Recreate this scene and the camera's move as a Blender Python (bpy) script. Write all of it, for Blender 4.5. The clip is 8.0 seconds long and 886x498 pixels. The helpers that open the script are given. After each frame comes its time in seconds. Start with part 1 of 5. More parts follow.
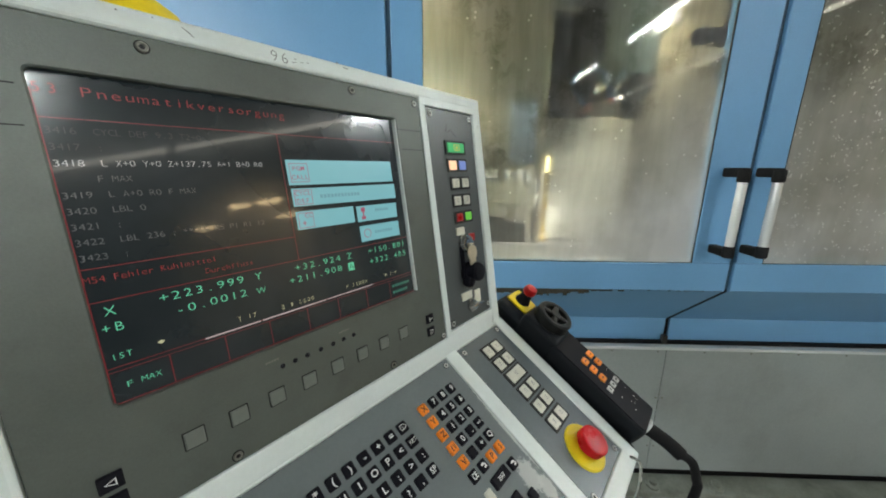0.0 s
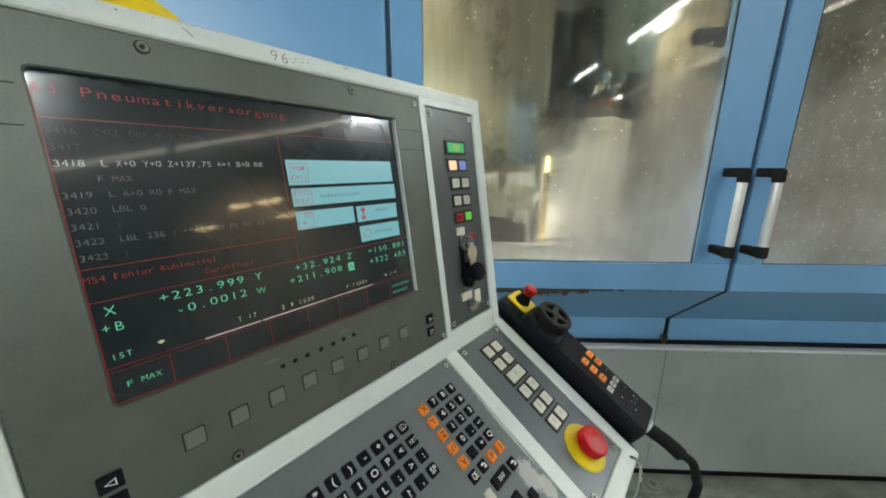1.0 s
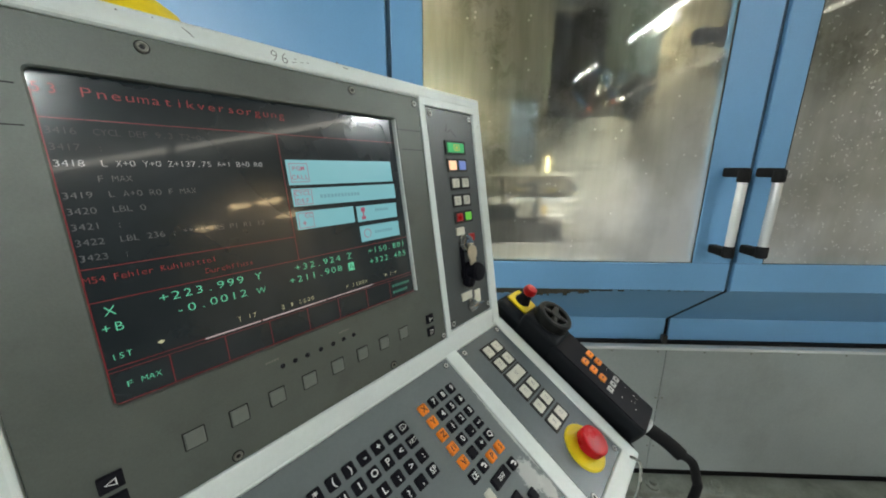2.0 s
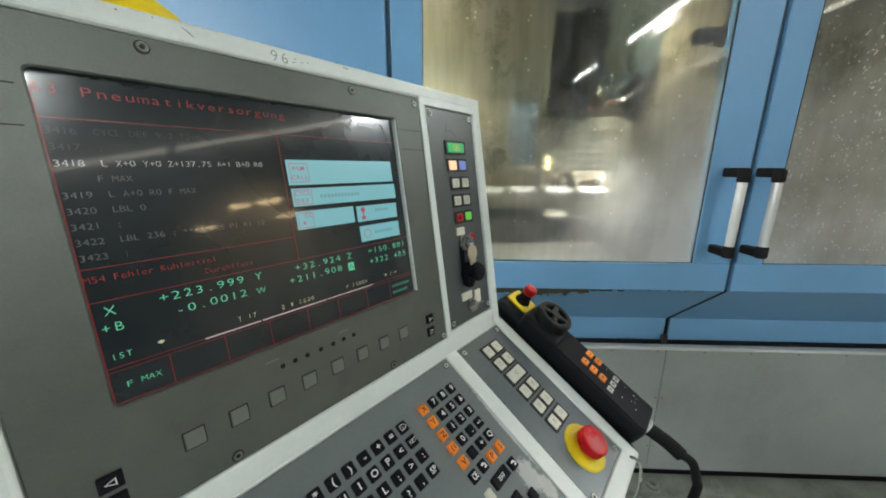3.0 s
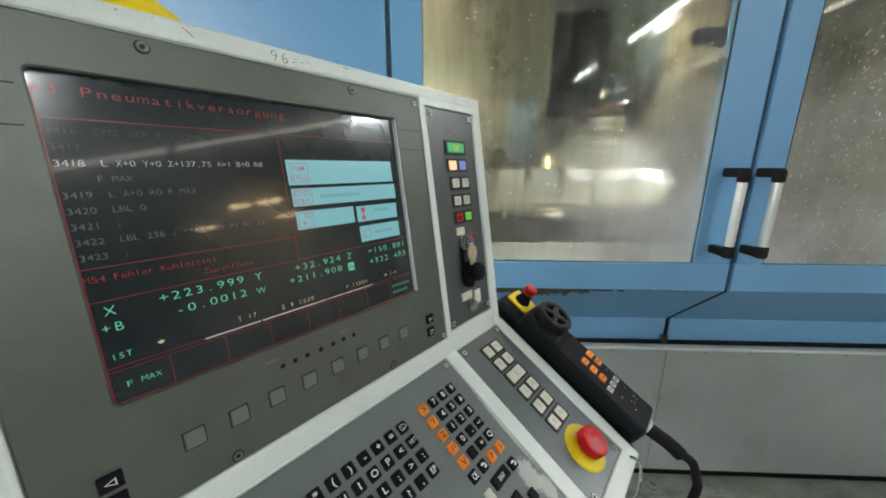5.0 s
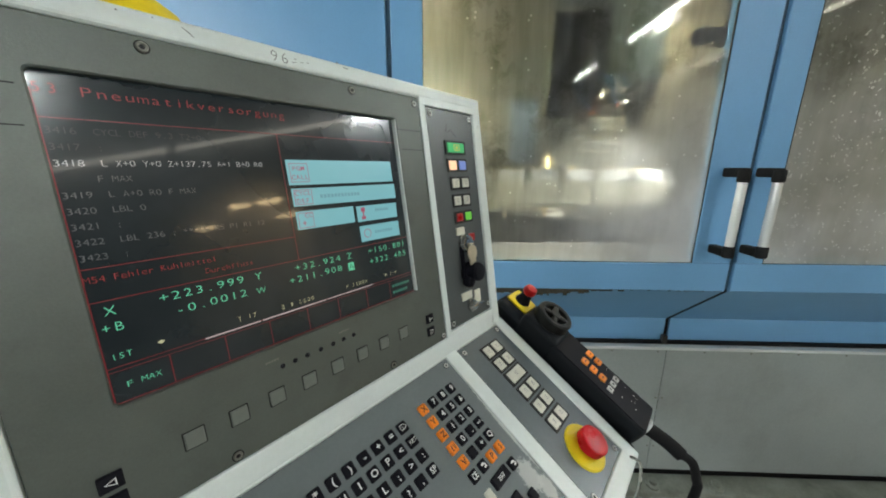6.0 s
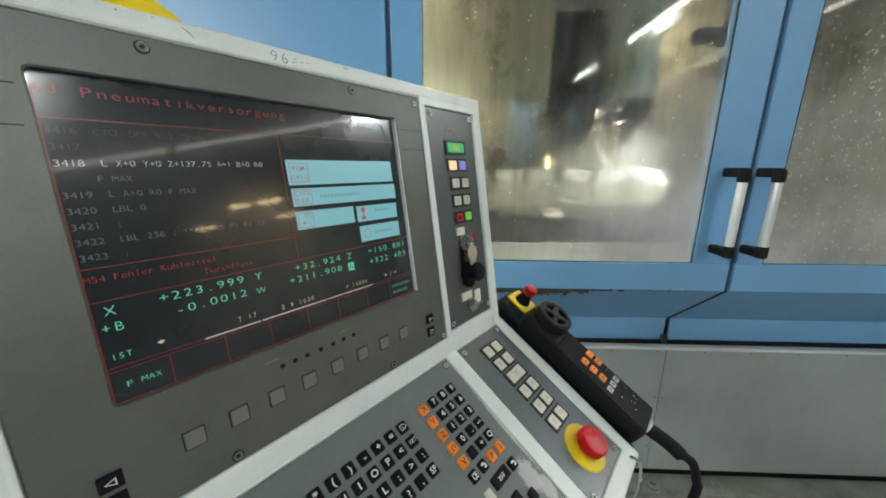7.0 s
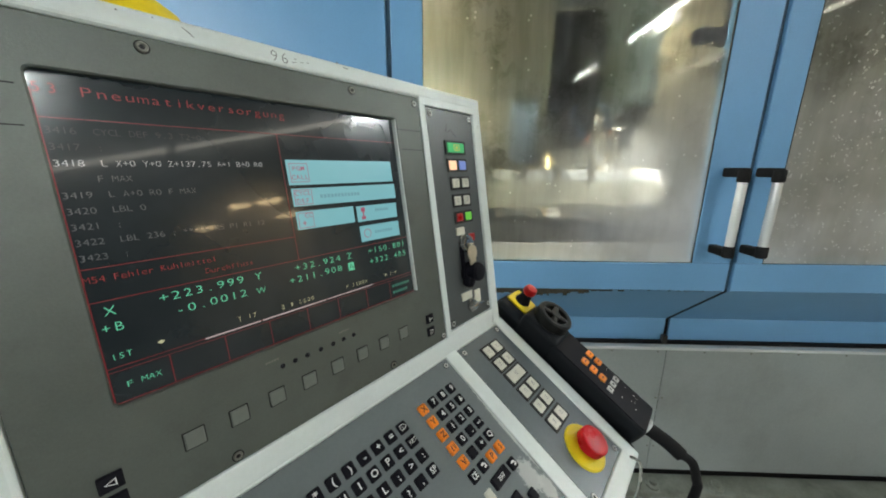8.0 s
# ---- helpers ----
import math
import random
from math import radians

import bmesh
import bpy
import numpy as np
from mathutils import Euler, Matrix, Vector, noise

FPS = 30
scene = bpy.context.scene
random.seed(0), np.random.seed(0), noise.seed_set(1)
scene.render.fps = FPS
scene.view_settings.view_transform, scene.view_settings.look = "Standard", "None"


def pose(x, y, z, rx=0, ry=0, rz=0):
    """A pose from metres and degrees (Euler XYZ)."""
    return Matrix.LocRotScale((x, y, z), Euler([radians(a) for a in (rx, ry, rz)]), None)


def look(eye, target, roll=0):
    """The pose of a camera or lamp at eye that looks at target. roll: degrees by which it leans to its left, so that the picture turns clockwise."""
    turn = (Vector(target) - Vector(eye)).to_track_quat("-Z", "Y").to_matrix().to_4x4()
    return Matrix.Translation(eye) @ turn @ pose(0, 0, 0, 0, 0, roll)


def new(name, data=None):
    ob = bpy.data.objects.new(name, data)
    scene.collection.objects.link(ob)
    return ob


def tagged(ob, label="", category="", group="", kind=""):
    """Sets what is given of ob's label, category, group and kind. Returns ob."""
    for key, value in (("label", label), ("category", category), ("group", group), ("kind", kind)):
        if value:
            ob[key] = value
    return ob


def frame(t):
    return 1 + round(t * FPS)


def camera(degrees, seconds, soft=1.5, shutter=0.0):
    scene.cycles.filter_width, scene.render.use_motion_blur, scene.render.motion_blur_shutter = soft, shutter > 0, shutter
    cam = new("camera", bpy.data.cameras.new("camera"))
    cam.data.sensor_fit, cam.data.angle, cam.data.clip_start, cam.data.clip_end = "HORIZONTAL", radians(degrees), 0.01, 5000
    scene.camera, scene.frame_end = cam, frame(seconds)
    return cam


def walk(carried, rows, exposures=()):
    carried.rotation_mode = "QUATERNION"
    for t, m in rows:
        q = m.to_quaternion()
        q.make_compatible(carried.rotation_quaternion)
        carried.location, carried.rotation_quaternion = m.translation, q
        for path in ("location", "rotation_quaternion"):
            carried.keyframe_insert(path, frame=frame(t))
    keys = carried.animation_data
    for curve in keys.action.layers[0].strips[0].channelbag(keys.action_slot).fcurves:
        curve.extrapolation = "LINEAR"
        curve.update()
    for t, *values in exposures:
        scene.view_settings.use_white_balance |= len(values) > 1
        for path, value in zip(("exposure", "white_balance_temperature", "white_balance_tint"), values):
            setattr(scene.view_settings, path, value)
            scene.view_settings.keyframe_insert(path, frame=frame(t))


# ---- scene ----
cam = camera(105.85, 8.0, soft=1.9)
EYE = (0.0, 0.0, 1.52)
VIEW = look(EYE, (-0.03537, 0.97064, 1.28206), 0.18)
walk(cam, [(0.0, VIEW), (8.0, VIEW)], exposures=[(0.0, 0.0), (8.0, 0.0)])

# ---- light: a dim hall, rows of tubes on the ceiling ----
world = bpy.data.worlds.new("hall_air")
scene.world = world
world.use_nodes = True
world.node_tree.nodes["Background"].inputs[0].default_value = (0.75, 0.85, 0.9, 1)
world.node_tree.nodes["Background"].inputs[1].default_value = 0.05
TUBE_POWER = 146.0
STRIP_POWER = 12.0


FY = 1.15            # plane of the machine doors


# ---- materials ----
def shader(name):
    m = bpy.data.materials.new(name)
    m.use_nodes = True
    return m, m.node_tree, m.node_tree.nodes["Principled BSDF"]


def paint(name, base, rough=0.5, metal=0.0, var=0.12, scale=9.0, fine=180.0, bump=0.08, stretch=(1, 1, 1), coat=0.0, dirt=None, dirt_amount=0.0, spec=0.5):
    """A surface with blotches, fine grain, uneven gloss and slight relief."""
    m, t, p = shader(name)
    n, l = t.nodes, t.links
    co = n.new("ShaderNodeTexCoord")
    mp = n.new("ShaderNodeMapping")
    mp.inputs["Scale"].default_value = stretch
    l.new(co.outputs["Object"], mp.inputs[0])
    big = n.new("ShaderNodeTexNoise")
    big.inputs["Scale"].default_value, big.inputs["Detail"].default_value = scale, 5
    small = n.new("ShaderNodeTexNoise")
    small.inputs["Scale"].default_value, small.inputs["Detail"].default_value = fine, 3
    l.new(mp.outputs[0], big.inputs[0]), l.new(mp.outputs[0], small.inputs[0])
    ramp = n.new("ShaderNodeValToRGB")
    lo = [c * (1 - var) for c in base]
    hi = [min(1, c * (1 + var)) for c in base]
    ramp.color_ramp.elements[0].position, ramp.color_ramp.elements[1].position = 0.32, 0.68
    ramp.color_ramp.elements[0].color, ramp.color_ramp.elements[1].color = (*lo, 1), (*hi, 1)
    mixv = n.new("ShaderNodeMath")
    mixv.operation = "MULTIPLY_ADD"
    mixv.inputs[1].default_value = 0.35
    l.new(small.outputs[0], mixv.inputs[0])
    half = n.new("ShaderNodeMath")
    half.operation = "MULTIPLY"
    half.inputs[1].default_value = 0.65
    l.new(big.outputs[0], half.inputs[0]), l.new(half.outputs[0], mixv.inputs[2])
    l.new(mixv.outputs[0], ramp.inputs[0])
    colour = ramp.outputs[0]
    if dirt:
        d = n.new("ShaderNodeTexNoise")
        d.inputs["Scale"].default_value, d.inputs["Detail"].default_value, d.inputs["Roughness"].default_value = scale * 0.6, 8, 0.65
        l.new(mp.outputs[0], d.inputs[0])
        dr = n.new("ShaderNodeMapRange")
        dr.inputs[1].default_value, dr.inputs[2].default_value, dr.inputs[4].default_value = 0.52, 0.75, dirt_amount
        l.new(d.outputs[0], dr.inputs[0])
        mx = n.new("ShaderNodeMix")
        mx.data_type = "RGBA"
        l.new(dr.outputs[0], mx.inputs[0]), l.new(colour, mx.inputs[6])
        mx.inputs[7].default_value = (*dirt, 1)
        colour = mx.outputs[2]
    l.new(colour, p.inputs["Base Color"])
    rr = n.new("ShaderNodeMapRange")
    rr.inputs[3].default_value, rr.inputs[4].default_value = max(0.02, rough - 0.1), min(1, rough + 0.1)
    l.new(big.outputs[0], rr.inputs[0]), l.new(rr.outputs[0], p.inputs["Roughness"])
    p.inputs["Metallic"].default_value = metal
    p.inputs["Coat Weight"].default_value = coat
    p.inputs["Specular IOR Level"].default_value = spec
    if bump:
        b = n.new("ShaderNodeBump")
        b.inputs["Strength"].default_value, b.inputs["Distance"].default_value = bump, 0.002
        l.new(mixv.outputs[0], b.inputs["Height"]), l.new(b.outputs[0], p.inputs["Normal"])
    return m


def glow(name, colour, strength, own=0.3):
    m, t, p = shader(name)
    p.inputs["Base Color"].default_value = (*[c * own for c in colour], 1)
    p.inputs["Roughness"].default_value = 0.3
    p.inputs["Emission Color"].default_value = (*colour, 1)
    p.inputs["Emission Strength"].default_value = strength
    return m


def haze_pane(name, haze, rough, tint):
    """Clear polycarbonate under a dried, streaky coolant film with a few spots."""
    m, t, p = shader(name)
    n, l = t.nodes, t.links
    out = n["Material Output"]
    co = n.new("ShaderNodeTexCoord")
    sep = n.new("ShaderNodeSeparateXYZ")
    l.new(co.outputs["Object"], sep.inputs[0])
    streak_map = n.new("ShaderNodeMapping")
    streak_map.inputs["Scale"].default_value = (9, 1, 1.1)
    l.new(co.outputs["Object"], streak_map.inputs[0])
    streak = n.new("ShaderNodeTexNoise")
    streak.inputs["Scale"].default_value, streak.inputs["Detail"].default_value = 4.0, 6
    l.new(streak_map.outputs[0], streak.inputs[0])
    cloud = n.new("ShaderNodeTexNoise")
    cloud.inputs["Scale"].default_value, cloud.inputs["Detail"].default_value = 3.2, 4
    l.new(co.outputs["Object"], cloud.inputs[0])
    flat = n.new("ShaderNodeCombineXYZ")
    l.new(sep.outputs[0], flat.inputs[0]), l.new(sep.outputs[2], flat.inputs[1])
    drops = n.new("ShaderNodeTexVoronoi")
    drops.voronoi_dimensions = "2D"
    drops.inputs["Scale"].default_value = 26
    l.new(flat.outputs[0], drops.inputs[0])
    spot = n.new("ShaderNodeMapRange")
    spot.inputs[1].default_value, spot.inputs[2].default_value, spot.inputs[3].default_value, spot.inputs[4].default_value = 0.06, 0.12, 0.35, 0.0
    l.new(drops.outputs["Distance"], spot.inputs[0])
    # splashes have dried thickest on the lower part of the pane
    low = n.new("ShaderNodeMapRange")
    low.interpolation_type = "SMOOTHSTEP"
    low.inputs[1].default_value, low.inputs[2].default_value, low.inputs[3].default_value, low.inputs[4].default_value = 1.15, 1.92, haze, haze * 0.20
    l.new(sep.outputs[2], low.inputs[0])
    # and thickest where the tool throws them
    side = n.new("ShaderNodeMapRange")
    side.interpolation_type = "SMOOTHSTEP"
    side.inputs[1].default_value, side.inputs[2].default_value, side.inputs[3].default_value, side.inputs[4].default_value = 0.10, 1.00, 0.10, 1.40
    l.new(sep.outputs[0], side.inputs[0])
    # the film is thinner on the second door
    thin = n.new("ShaderNodeMapRange")
    thin.inputs[1].default_value, thin.inputs[2].default_value, thin.inputs[3].default_value, thin.inputs[4].default_value = 0.95, 1.10, 1.0, 0.62
    l.new(sep.outputs[0], thin.inputs[0])

    def maths(kind, a, b, clamp=False):
        m_ = n.new("ShaderNodeMath")
        m_.operation, m_.use_clamp = kind, clamp
        for k, v in enumerate((a, b)):
            if isinstance(v, (int, float)):
                m_.inputs[k].default_value = v
            else:
                l.new(v, m_.inputs[k])
        return m_.outputs[0]

    cr = n.new("ShaderNodeMapRange")
    cr.inputs[1].default_value, cr.inputs[2].default_value, cr.inputs[3].default_value, cr.inputs[4].default_value = 0.32, 0.68, 0.35, 1.3
    l.new(cloud.outputs[0], cr.inputs[0])
    sr = n.new("ShaderNodeMapRange")
    sr.inputs[1].default_value, sr.inputs[2].default_value, sr.inputs[3].default_value, sr.inputs[4].default_value = 0.36, 0.66, 0.0, 0.075
    l.new(streak.outputs[0], sr.inputs[0])
    veil_ = maths("ADD", maths("MULTIPLY", maths("MULTIPLY", cr.outputs[0], low.outputs[0]), maths("MULTIPLY", side.outputs[0], thin.outputs[0])), sr.outputs[0])
    gate = n.new("ShaderNodeTexNoise")
    gate.inputs["Scale"].default_value = 14
    l.new(co.outputs["Object"], gate.inputs[0])
    gr = n.new("ShaderNodeMapRange")
    gr.inputs[1].default_value, gr.inputs[2].default_value = 0.6, 0.62
    l.new(gate.outputs[0], gr.inputs[0])
    fine = n.new("ShaderNodeTexVoronoi")
    fine.voronoi_dimensions = "2D"
    fine.inputs["Scale"].default_value = 105
    warp = n.new("ShaderNodeTexNoise")
    warp.inputs["Scale"].default_value = 21
    l.new(co.outputs["Object"], warp.inputs[0])
    mixw = n.new("ShaderNodeVectorMath")
    mixw.operation = "MULTIPLY_ADD"
    mixw.inputs[1].default_value = (0.07, 0.0, 0.07)
    l.new(warp.outputs["Color"], mixw.inputs[0]), l.new(co.outputs["Object"], mixw.inputs[2])
    shaken = n.new("ShaderNodeVectorMath")
    shaken.operation = "MULTIPLY_ADD"
    shaken.inputs[1].default_value = (0.05, 0.05, 0.0)
    l.new(warp.outputs["Color"], shaken.inputs[0]), l.new(flat.outputs[0], shaken.inputs[2])
    l.new(shaken.outputs[0], fine.inputs[0])
    fr = n.new("ShaderNodeMapRange")
    fr.inputs[1].default_value, fr.inputs[2].default_value, fr.inputs[3].default_value, fr.inputs[4].default_value = 0.12, 0.42, 0.75, 0.0
    l.new(fine.outputs["Distance"], fr.inputs[0])
    far = n.new("ShaderNodeMapRange")
    far.inputs[1].default_value, far.inputs[2].default_value = 0.75, 1.2
    l.new(sep.outputs[0], far.inputs[0])
    cell = n.new("ShaderNodeSeparateColor")
    l.new(fine.outputs["Color"], cell.inputs[0])
    some = maths("MULTIPLY", maths("GREATER_THAN", cell.outputs[0], 0.88), maths("ADD", cell.outputs[1], 0.3))
    specks = maths("MULTIPLY", maths("MULTIPLY", maths("MULTIPLY", fr.outputs[0], some), far.outputs[0]), maths("MULTIPLY", cr.outputs[0], 1.2))
    total = maths("ADD", maths("ADD", veil_, maths("MULTIPLY", spot.outputs[0], gr.outputs[0])), specks, True)
    # dark oily blotches and runs that have dried on the inside
    blot = n.new("ShaderNodeTexNoise")
    blot.inputs["Scale"].default_value, blot.inputs["Detail"].default_value, blot.inputs["Roughness"].default_value = 11, 7, 0.68
    l.new(mixw.outputs[0], blot.inputs[0])
    patch = n.new("ShaderNodeTexNoise")
    patch.inputs["Scale"].default_value, patch.inputs["Detail"].default_value = 2.6, 2
    l.new(co.outputs["Object"], patch.inputs[0])
    br = n.new("ShaderNodeMapRange")
    br.inputs[1].default_value, br.inputs[2].default_value, br.inputs[4].default_value = 0.46, 0.60, 1.0
    l.new(blot.outputs[0], br.inputs[0])
    pr = n.new("ShaderNodeMapRange")
    pr.inputs[1].default_value, pr.inputs[2].default_value = 0.50, 0.60
    l.new(patch.outputs[0], pr.inputs[0])
    where = pr.outputs[0]
    for x, z, w, h in ((0.77, 1.63, 0.11, 0.12), (0.10, 1.91, 0.08, 0.10), (1.27, 1.84, 0.20, 0.30), (0.42, 1.95, 0.06, 0.14)):
        at = n.new("ShaderNodeMapping")
        at.vector_type = "TEXTURE"
        at.inputs["Location"].default_value, at.inputs["Scale"].default_value = (x, FY, z), (w, 1, h)
        l.new(co.outputs["Object"], at.inputs[0])
        disc = n.new("ShaderNodeTexGradient")
        disc.gradient_type = "SPHERICAL"
        l.new(at.outputs[0], disc.inputs[0])
        where = maths("ADD", where, maths("MULTIPLY", disc.outputs["Fac"], 1.6), True)
    run_map = n.new("ShaderNodeMapping")
    run_map.inputs["Scale"].default_value = (46, 1, 1.6)
    l.new(co.outputs["Object"], run_map.inputs[0])
    runs = n.new("ShaderNodeTexNoise")
    runs.inputs["Scale"].default_value, runs.inputs["Detail"].default_value = 1.5, 4
    l.new(run_map.outputs[0], runs.inputs[0])
    rn = n.new("ShaderNodeMapRange")
    rn.inputs[1].default_value, rn.inputs[2].default_value, rn.inputs[4].default_value = 0.42, 0.72, 0.55
    l.new(runs.outputs[0], rn.inputs[0])
    grime = maths("ADD", maths("MULTIPLY", maths("MULTIPLY", br.outputs[0], where), 0.95), maths("MULTIPLY", rn.outputs[0], 0.3), True)
    tone = n.new("ShaderNodeMix")
    tone.data_type = "RGBA"
    tone.inputs[6].default_value, tone.inputs[7].default_value = (*tint, 1), (0.50, 0.50, 0.43, 1)
    l.new(grime, tone.inputs[0])
    sharp = n.new("ShaderNodeBsdfTransparent")
    l.new(tone.outputs[2], sharp.inputs[0])
    soft_view = n.new("ShaderNodeBsdfRefraction")
    soft_view.inputs["Roughness"].default_value, soft_view.inputs["IOR"].default_value = 0.36, 1.014
    l.new(tone.outputs[2], soft_view.inputs[0])
    clear = n.new("ShaderNodeMixShader")
    clear.inputs[0].default_value = 0.25
    l.new(sharp.outputs[0], clear.inputs[1]), l.new(soft_view.outputs[0], clear.inputs[2])
    film = n.new("ShaderNodeBsdfDiffuse")
    film.inputs[0].default_value = (0.64, 0.67, 0.76, 1)
    back = n.new("ShaderNodeBsdfTranslucent")
    back.inputs[0].default_value = (0.66, 0.67, 0.67, 1)
    both = n.new("ShaderNodeMixShader")
    both.inputs[0].default_value = 0.34
    l.new(film.outputs[0], both.inputs[1]), l.new(back.outputs[0], both.inputs[2])
    blur = n.new("ShaderNodeBsdfRefraction")
    blur.inputs["Roughness"].default_value, blur.inputs["IOR"].default_value = 0.40, 1.07
    blur.inputs[0].default_value = (0.92, 0.92, 0.88, 1)
    plain = both
    both = n.new("ShaderNodeMixShader")
    both.inputs[0].default_value = 0.60
    l.new(plain.outputs[0], both.inputs[1]), l.new(blur.outputs[0], both.inputs[2])
    body = n.new("ShaderNodeMixShader")
    l.new(total, body.inputs[0]), l.new(clear.outputs[0], body.inputs[1]), l.new(both.outputs[0], body.inputs[2])
    gloss = n.new("ShaderNodeBsdfGlossy")
    gloss.inputs["Roughness"].default_value = rough
    fres = n.new("ShaderNodeFresnel")
    fres.inputs[0].default_value = 1.235
    mixg = n.new("ShaderNodeMixShader")
    l.new(fres.outputs[0], mixg.inputs[0]), l.new(body.outputs[0], mixg.inputs[1]), l.new(gloss.outputs[0], mixg.inputs[2])
    l.new(mixg.outputs[0], out.inputs[0])
    return m


def veil(name, colour, density):
    """Thin spray of coolant: mostly see-through, white where it is lit."""
    m, t, p = shader(name)
    n, l = t.nodes, t.links
    clear = n.new("ShaderNodeBsdfTransparent")
    d = n.new("ShaderNodeBsdfDiffuse")
    d.inputs[0].default_value = (*colour, 1)
    tr = n.new("ShaderNodeBsdfTranslucent")
    tr.inputs[0].default_value = (*colour, 1)
    h = n.new("ShaderNodeMixShader")
    l.new(d.outputs[0], h.inputs[1]), l.new(tr.outputs[0], h.inputs[2])
    mx = n.new("ShaderNodeMixShader")
    mx.inputs[0].default_value = density
    l.new(clear.outputs[0], mx.inputs[1]), l.new(h.outputs[0], mx.inputs[2]), l.new(mx.outputs[0], n["Material Output"].inputs[0])
    return m


def spray_veil(name, colour, density):
    """Fanned coolant spray, densest below the tool and fading out to nothing at its rim."""
    m, t, p = shader(name)
    n, l = t.nodes, t.links
    co = n.new("ShaderNodeTexCoord")
    mp = n.new("ShaderNodeMapping")
    mp.vector_type = "TEXTURE"
    mp.inputs["Location"].default_value, mp.inputs["Scale"].default_value = (0.05, 0.0, -0.26), (0.30, 0.4, 0.40)
    l.new(co.outputs["Object"], mp.inputs[0])
    g = n.new("ShaderNodeTexGradient")
    g.gradient_type = "SPHERICAL"
    l.new(mp.outputs[0], g.inputs[0])
    sm = n.new("ShaderNodeMapping")
    sm.inputs["Scale"].default_value = (9, 3, 2.5)
    l.new(co.outputs["Object"], sm.inputs[0])
    no = n.new("ShaderNodeTexNoise")
    no.inputs["Scale"].default_value, no.inputs["Detail"].default_value = 1.6, 5
    l.new(sm.outputs[0], no.inputs[0])
    mu = n.new("ShaderNodeMath")
    mu.operation = "MULTIPLY"
    l.new(g.outputs["Fac"], mu.inputs[0]), l.new(no.outputs[0], mu.inputs[1])
    mu2 = n.new("ShaderNodeMath")
    mu2.operation, mu2.use_clamp = "MULTIPLY", True
    mu2.inputs[1].default_value = density * 2
    l.new(mu.outputs[0], mu2.inputs[0])
    clear = n.new("ShaderNodeBsdfTransparent")
    d = n.new("ShaderNodeBsdfDiffuse")
    d.inputs[0].default_value = (*colour, 1)
    tr = n.new("ShaderNodeBsdfTranslucent")
    tr.inputs[0].default_value = (*colour, 1)
    h = n.new("ShaderNodeMixShader")
    l.new(d.outputs[0], h.inputs[1]), l.new(tr.outputs[0], h.inputs[2])
    mx = n.new("ShaderNodeMixShader")
    l.new(mu2.outputs[0], mx.inputs[0]), l.new(clear.outputs[0], mx.inputs[1]), l.new(h.outputs[0], mx.inputs[2]), l.new(mx.outputs[0], n["Material Output"].inputs[0])
    return m


def worn_plate(name, base, under, patches):
    """Slate paint rubbed through to pale primer in ragged patches (x, y, width, height)."""
    m = paint(name, base, 0.45, 0.0, 0.08, 14, 260, 0.1)
    t = m.node_tree
    n, l = t.nodes, t.links
    p = n["Principled BSDF"]
    colour = p.inputs["Base Color"].links[0].from_socket
    co = n.new("ShaderNodeTexCoord")
    no = n.new("ShaderNodeTexNoise")
    no.inputs["Scale"].default_value, no.inputs["Detail"].default_value, no.inputs["Roughness"].default_value = 170, 8, 0.78
    l.new(co.outputs["Object"], no.inputs[0])
    for x, y, w, h in patches:
        mp = n.new("ShaderNodeMapping")
        mp.vector_type = "TEXTURE"
        mp.inputs["Location"].default_value, mp.inputs["Scale"].default_value = (x, y, 0), (w * 1.5, h * 1.5, 1)
        l.new(co.outputs["Object"], mp.inputs[0])
        g = n.new("ShaderNodeTexGradient")
        g.gradient_type = "SPHERICAL"
        l.new(mp.outputs[0], g.inputs[0])
        ad = n.new("ShaderNodeMath")
        ad.operation = "ADD"
        l.new(g.outputs["Fac"], ad.inputs[0]), l.new(no.outputs[0], ad.inputs[1])
        r = n.new("ShaderNodeMapRange")
        r.inputs[1].default_value, r.inputs[2].default_value, r.inputs[4].default_value = 0.88, 1.02, 0.85
        l.new(ad.outputs[0], r.inputs[0])
        mx = n.new("ShaderNodeMix")
        mx.data_type = "RGBA"
        l.new(r.outputs[0], mx.inputs[0]), l.new(colour, mx.inputs[6])
        mx.inputs[7].default_value = (*under, 1)
        colour = mx.outputs[2]
    l.new(colour, p.inputs["Base Color"])
    return m


WHITE = paint("pale_grey_enamel", (0.69, 0.75, 0.73), 0.36, 0, 0.05, 7, 220, 0.05, dirt=(0.3, 0.3, 0.27), dirt_amount=0.25)
PLATE = paint("grey_green_plate", (0.108, 0.121, 0.109), 0.46, 0.42, 0.13, 18, 700, 0.18, spec=0.5, dirt=(0.055, 0.056, 0.047), dirt_amount=0.45)
SLATE = worn_plate("slate_keyboard_plate", (0.148, 0.172, 0.175), (0.50, 0.52, 0.50), [(0.168, -0.182, 0.016, 0.024), (0.1885, -0.128, 0.005, 0.075), (0.178, -0.205, 0.012, 0.018)])
SLATE2 = paint("slate_switch_plate", (0.092, 0.112, 0.120), 0.34, 0, 0.1, 12, 260, 0.08, dirt=(0.3, 0.3, 0.3), dirt_amount=0.12)
SLATE3 = paint("dark_switch_plate", (0.070, 0.079, 0.080), 0.36, 0, 0.1, 12, 260, 0.08, dirt=(0.2, 0.2, 0.2), dirt_amount=0.12)
BLACK = paint("black_key_plastic", (0.006, 0.006, 0.010), 0.55, 0, 0.2, 40, 500, 0.05, spec=0.14)
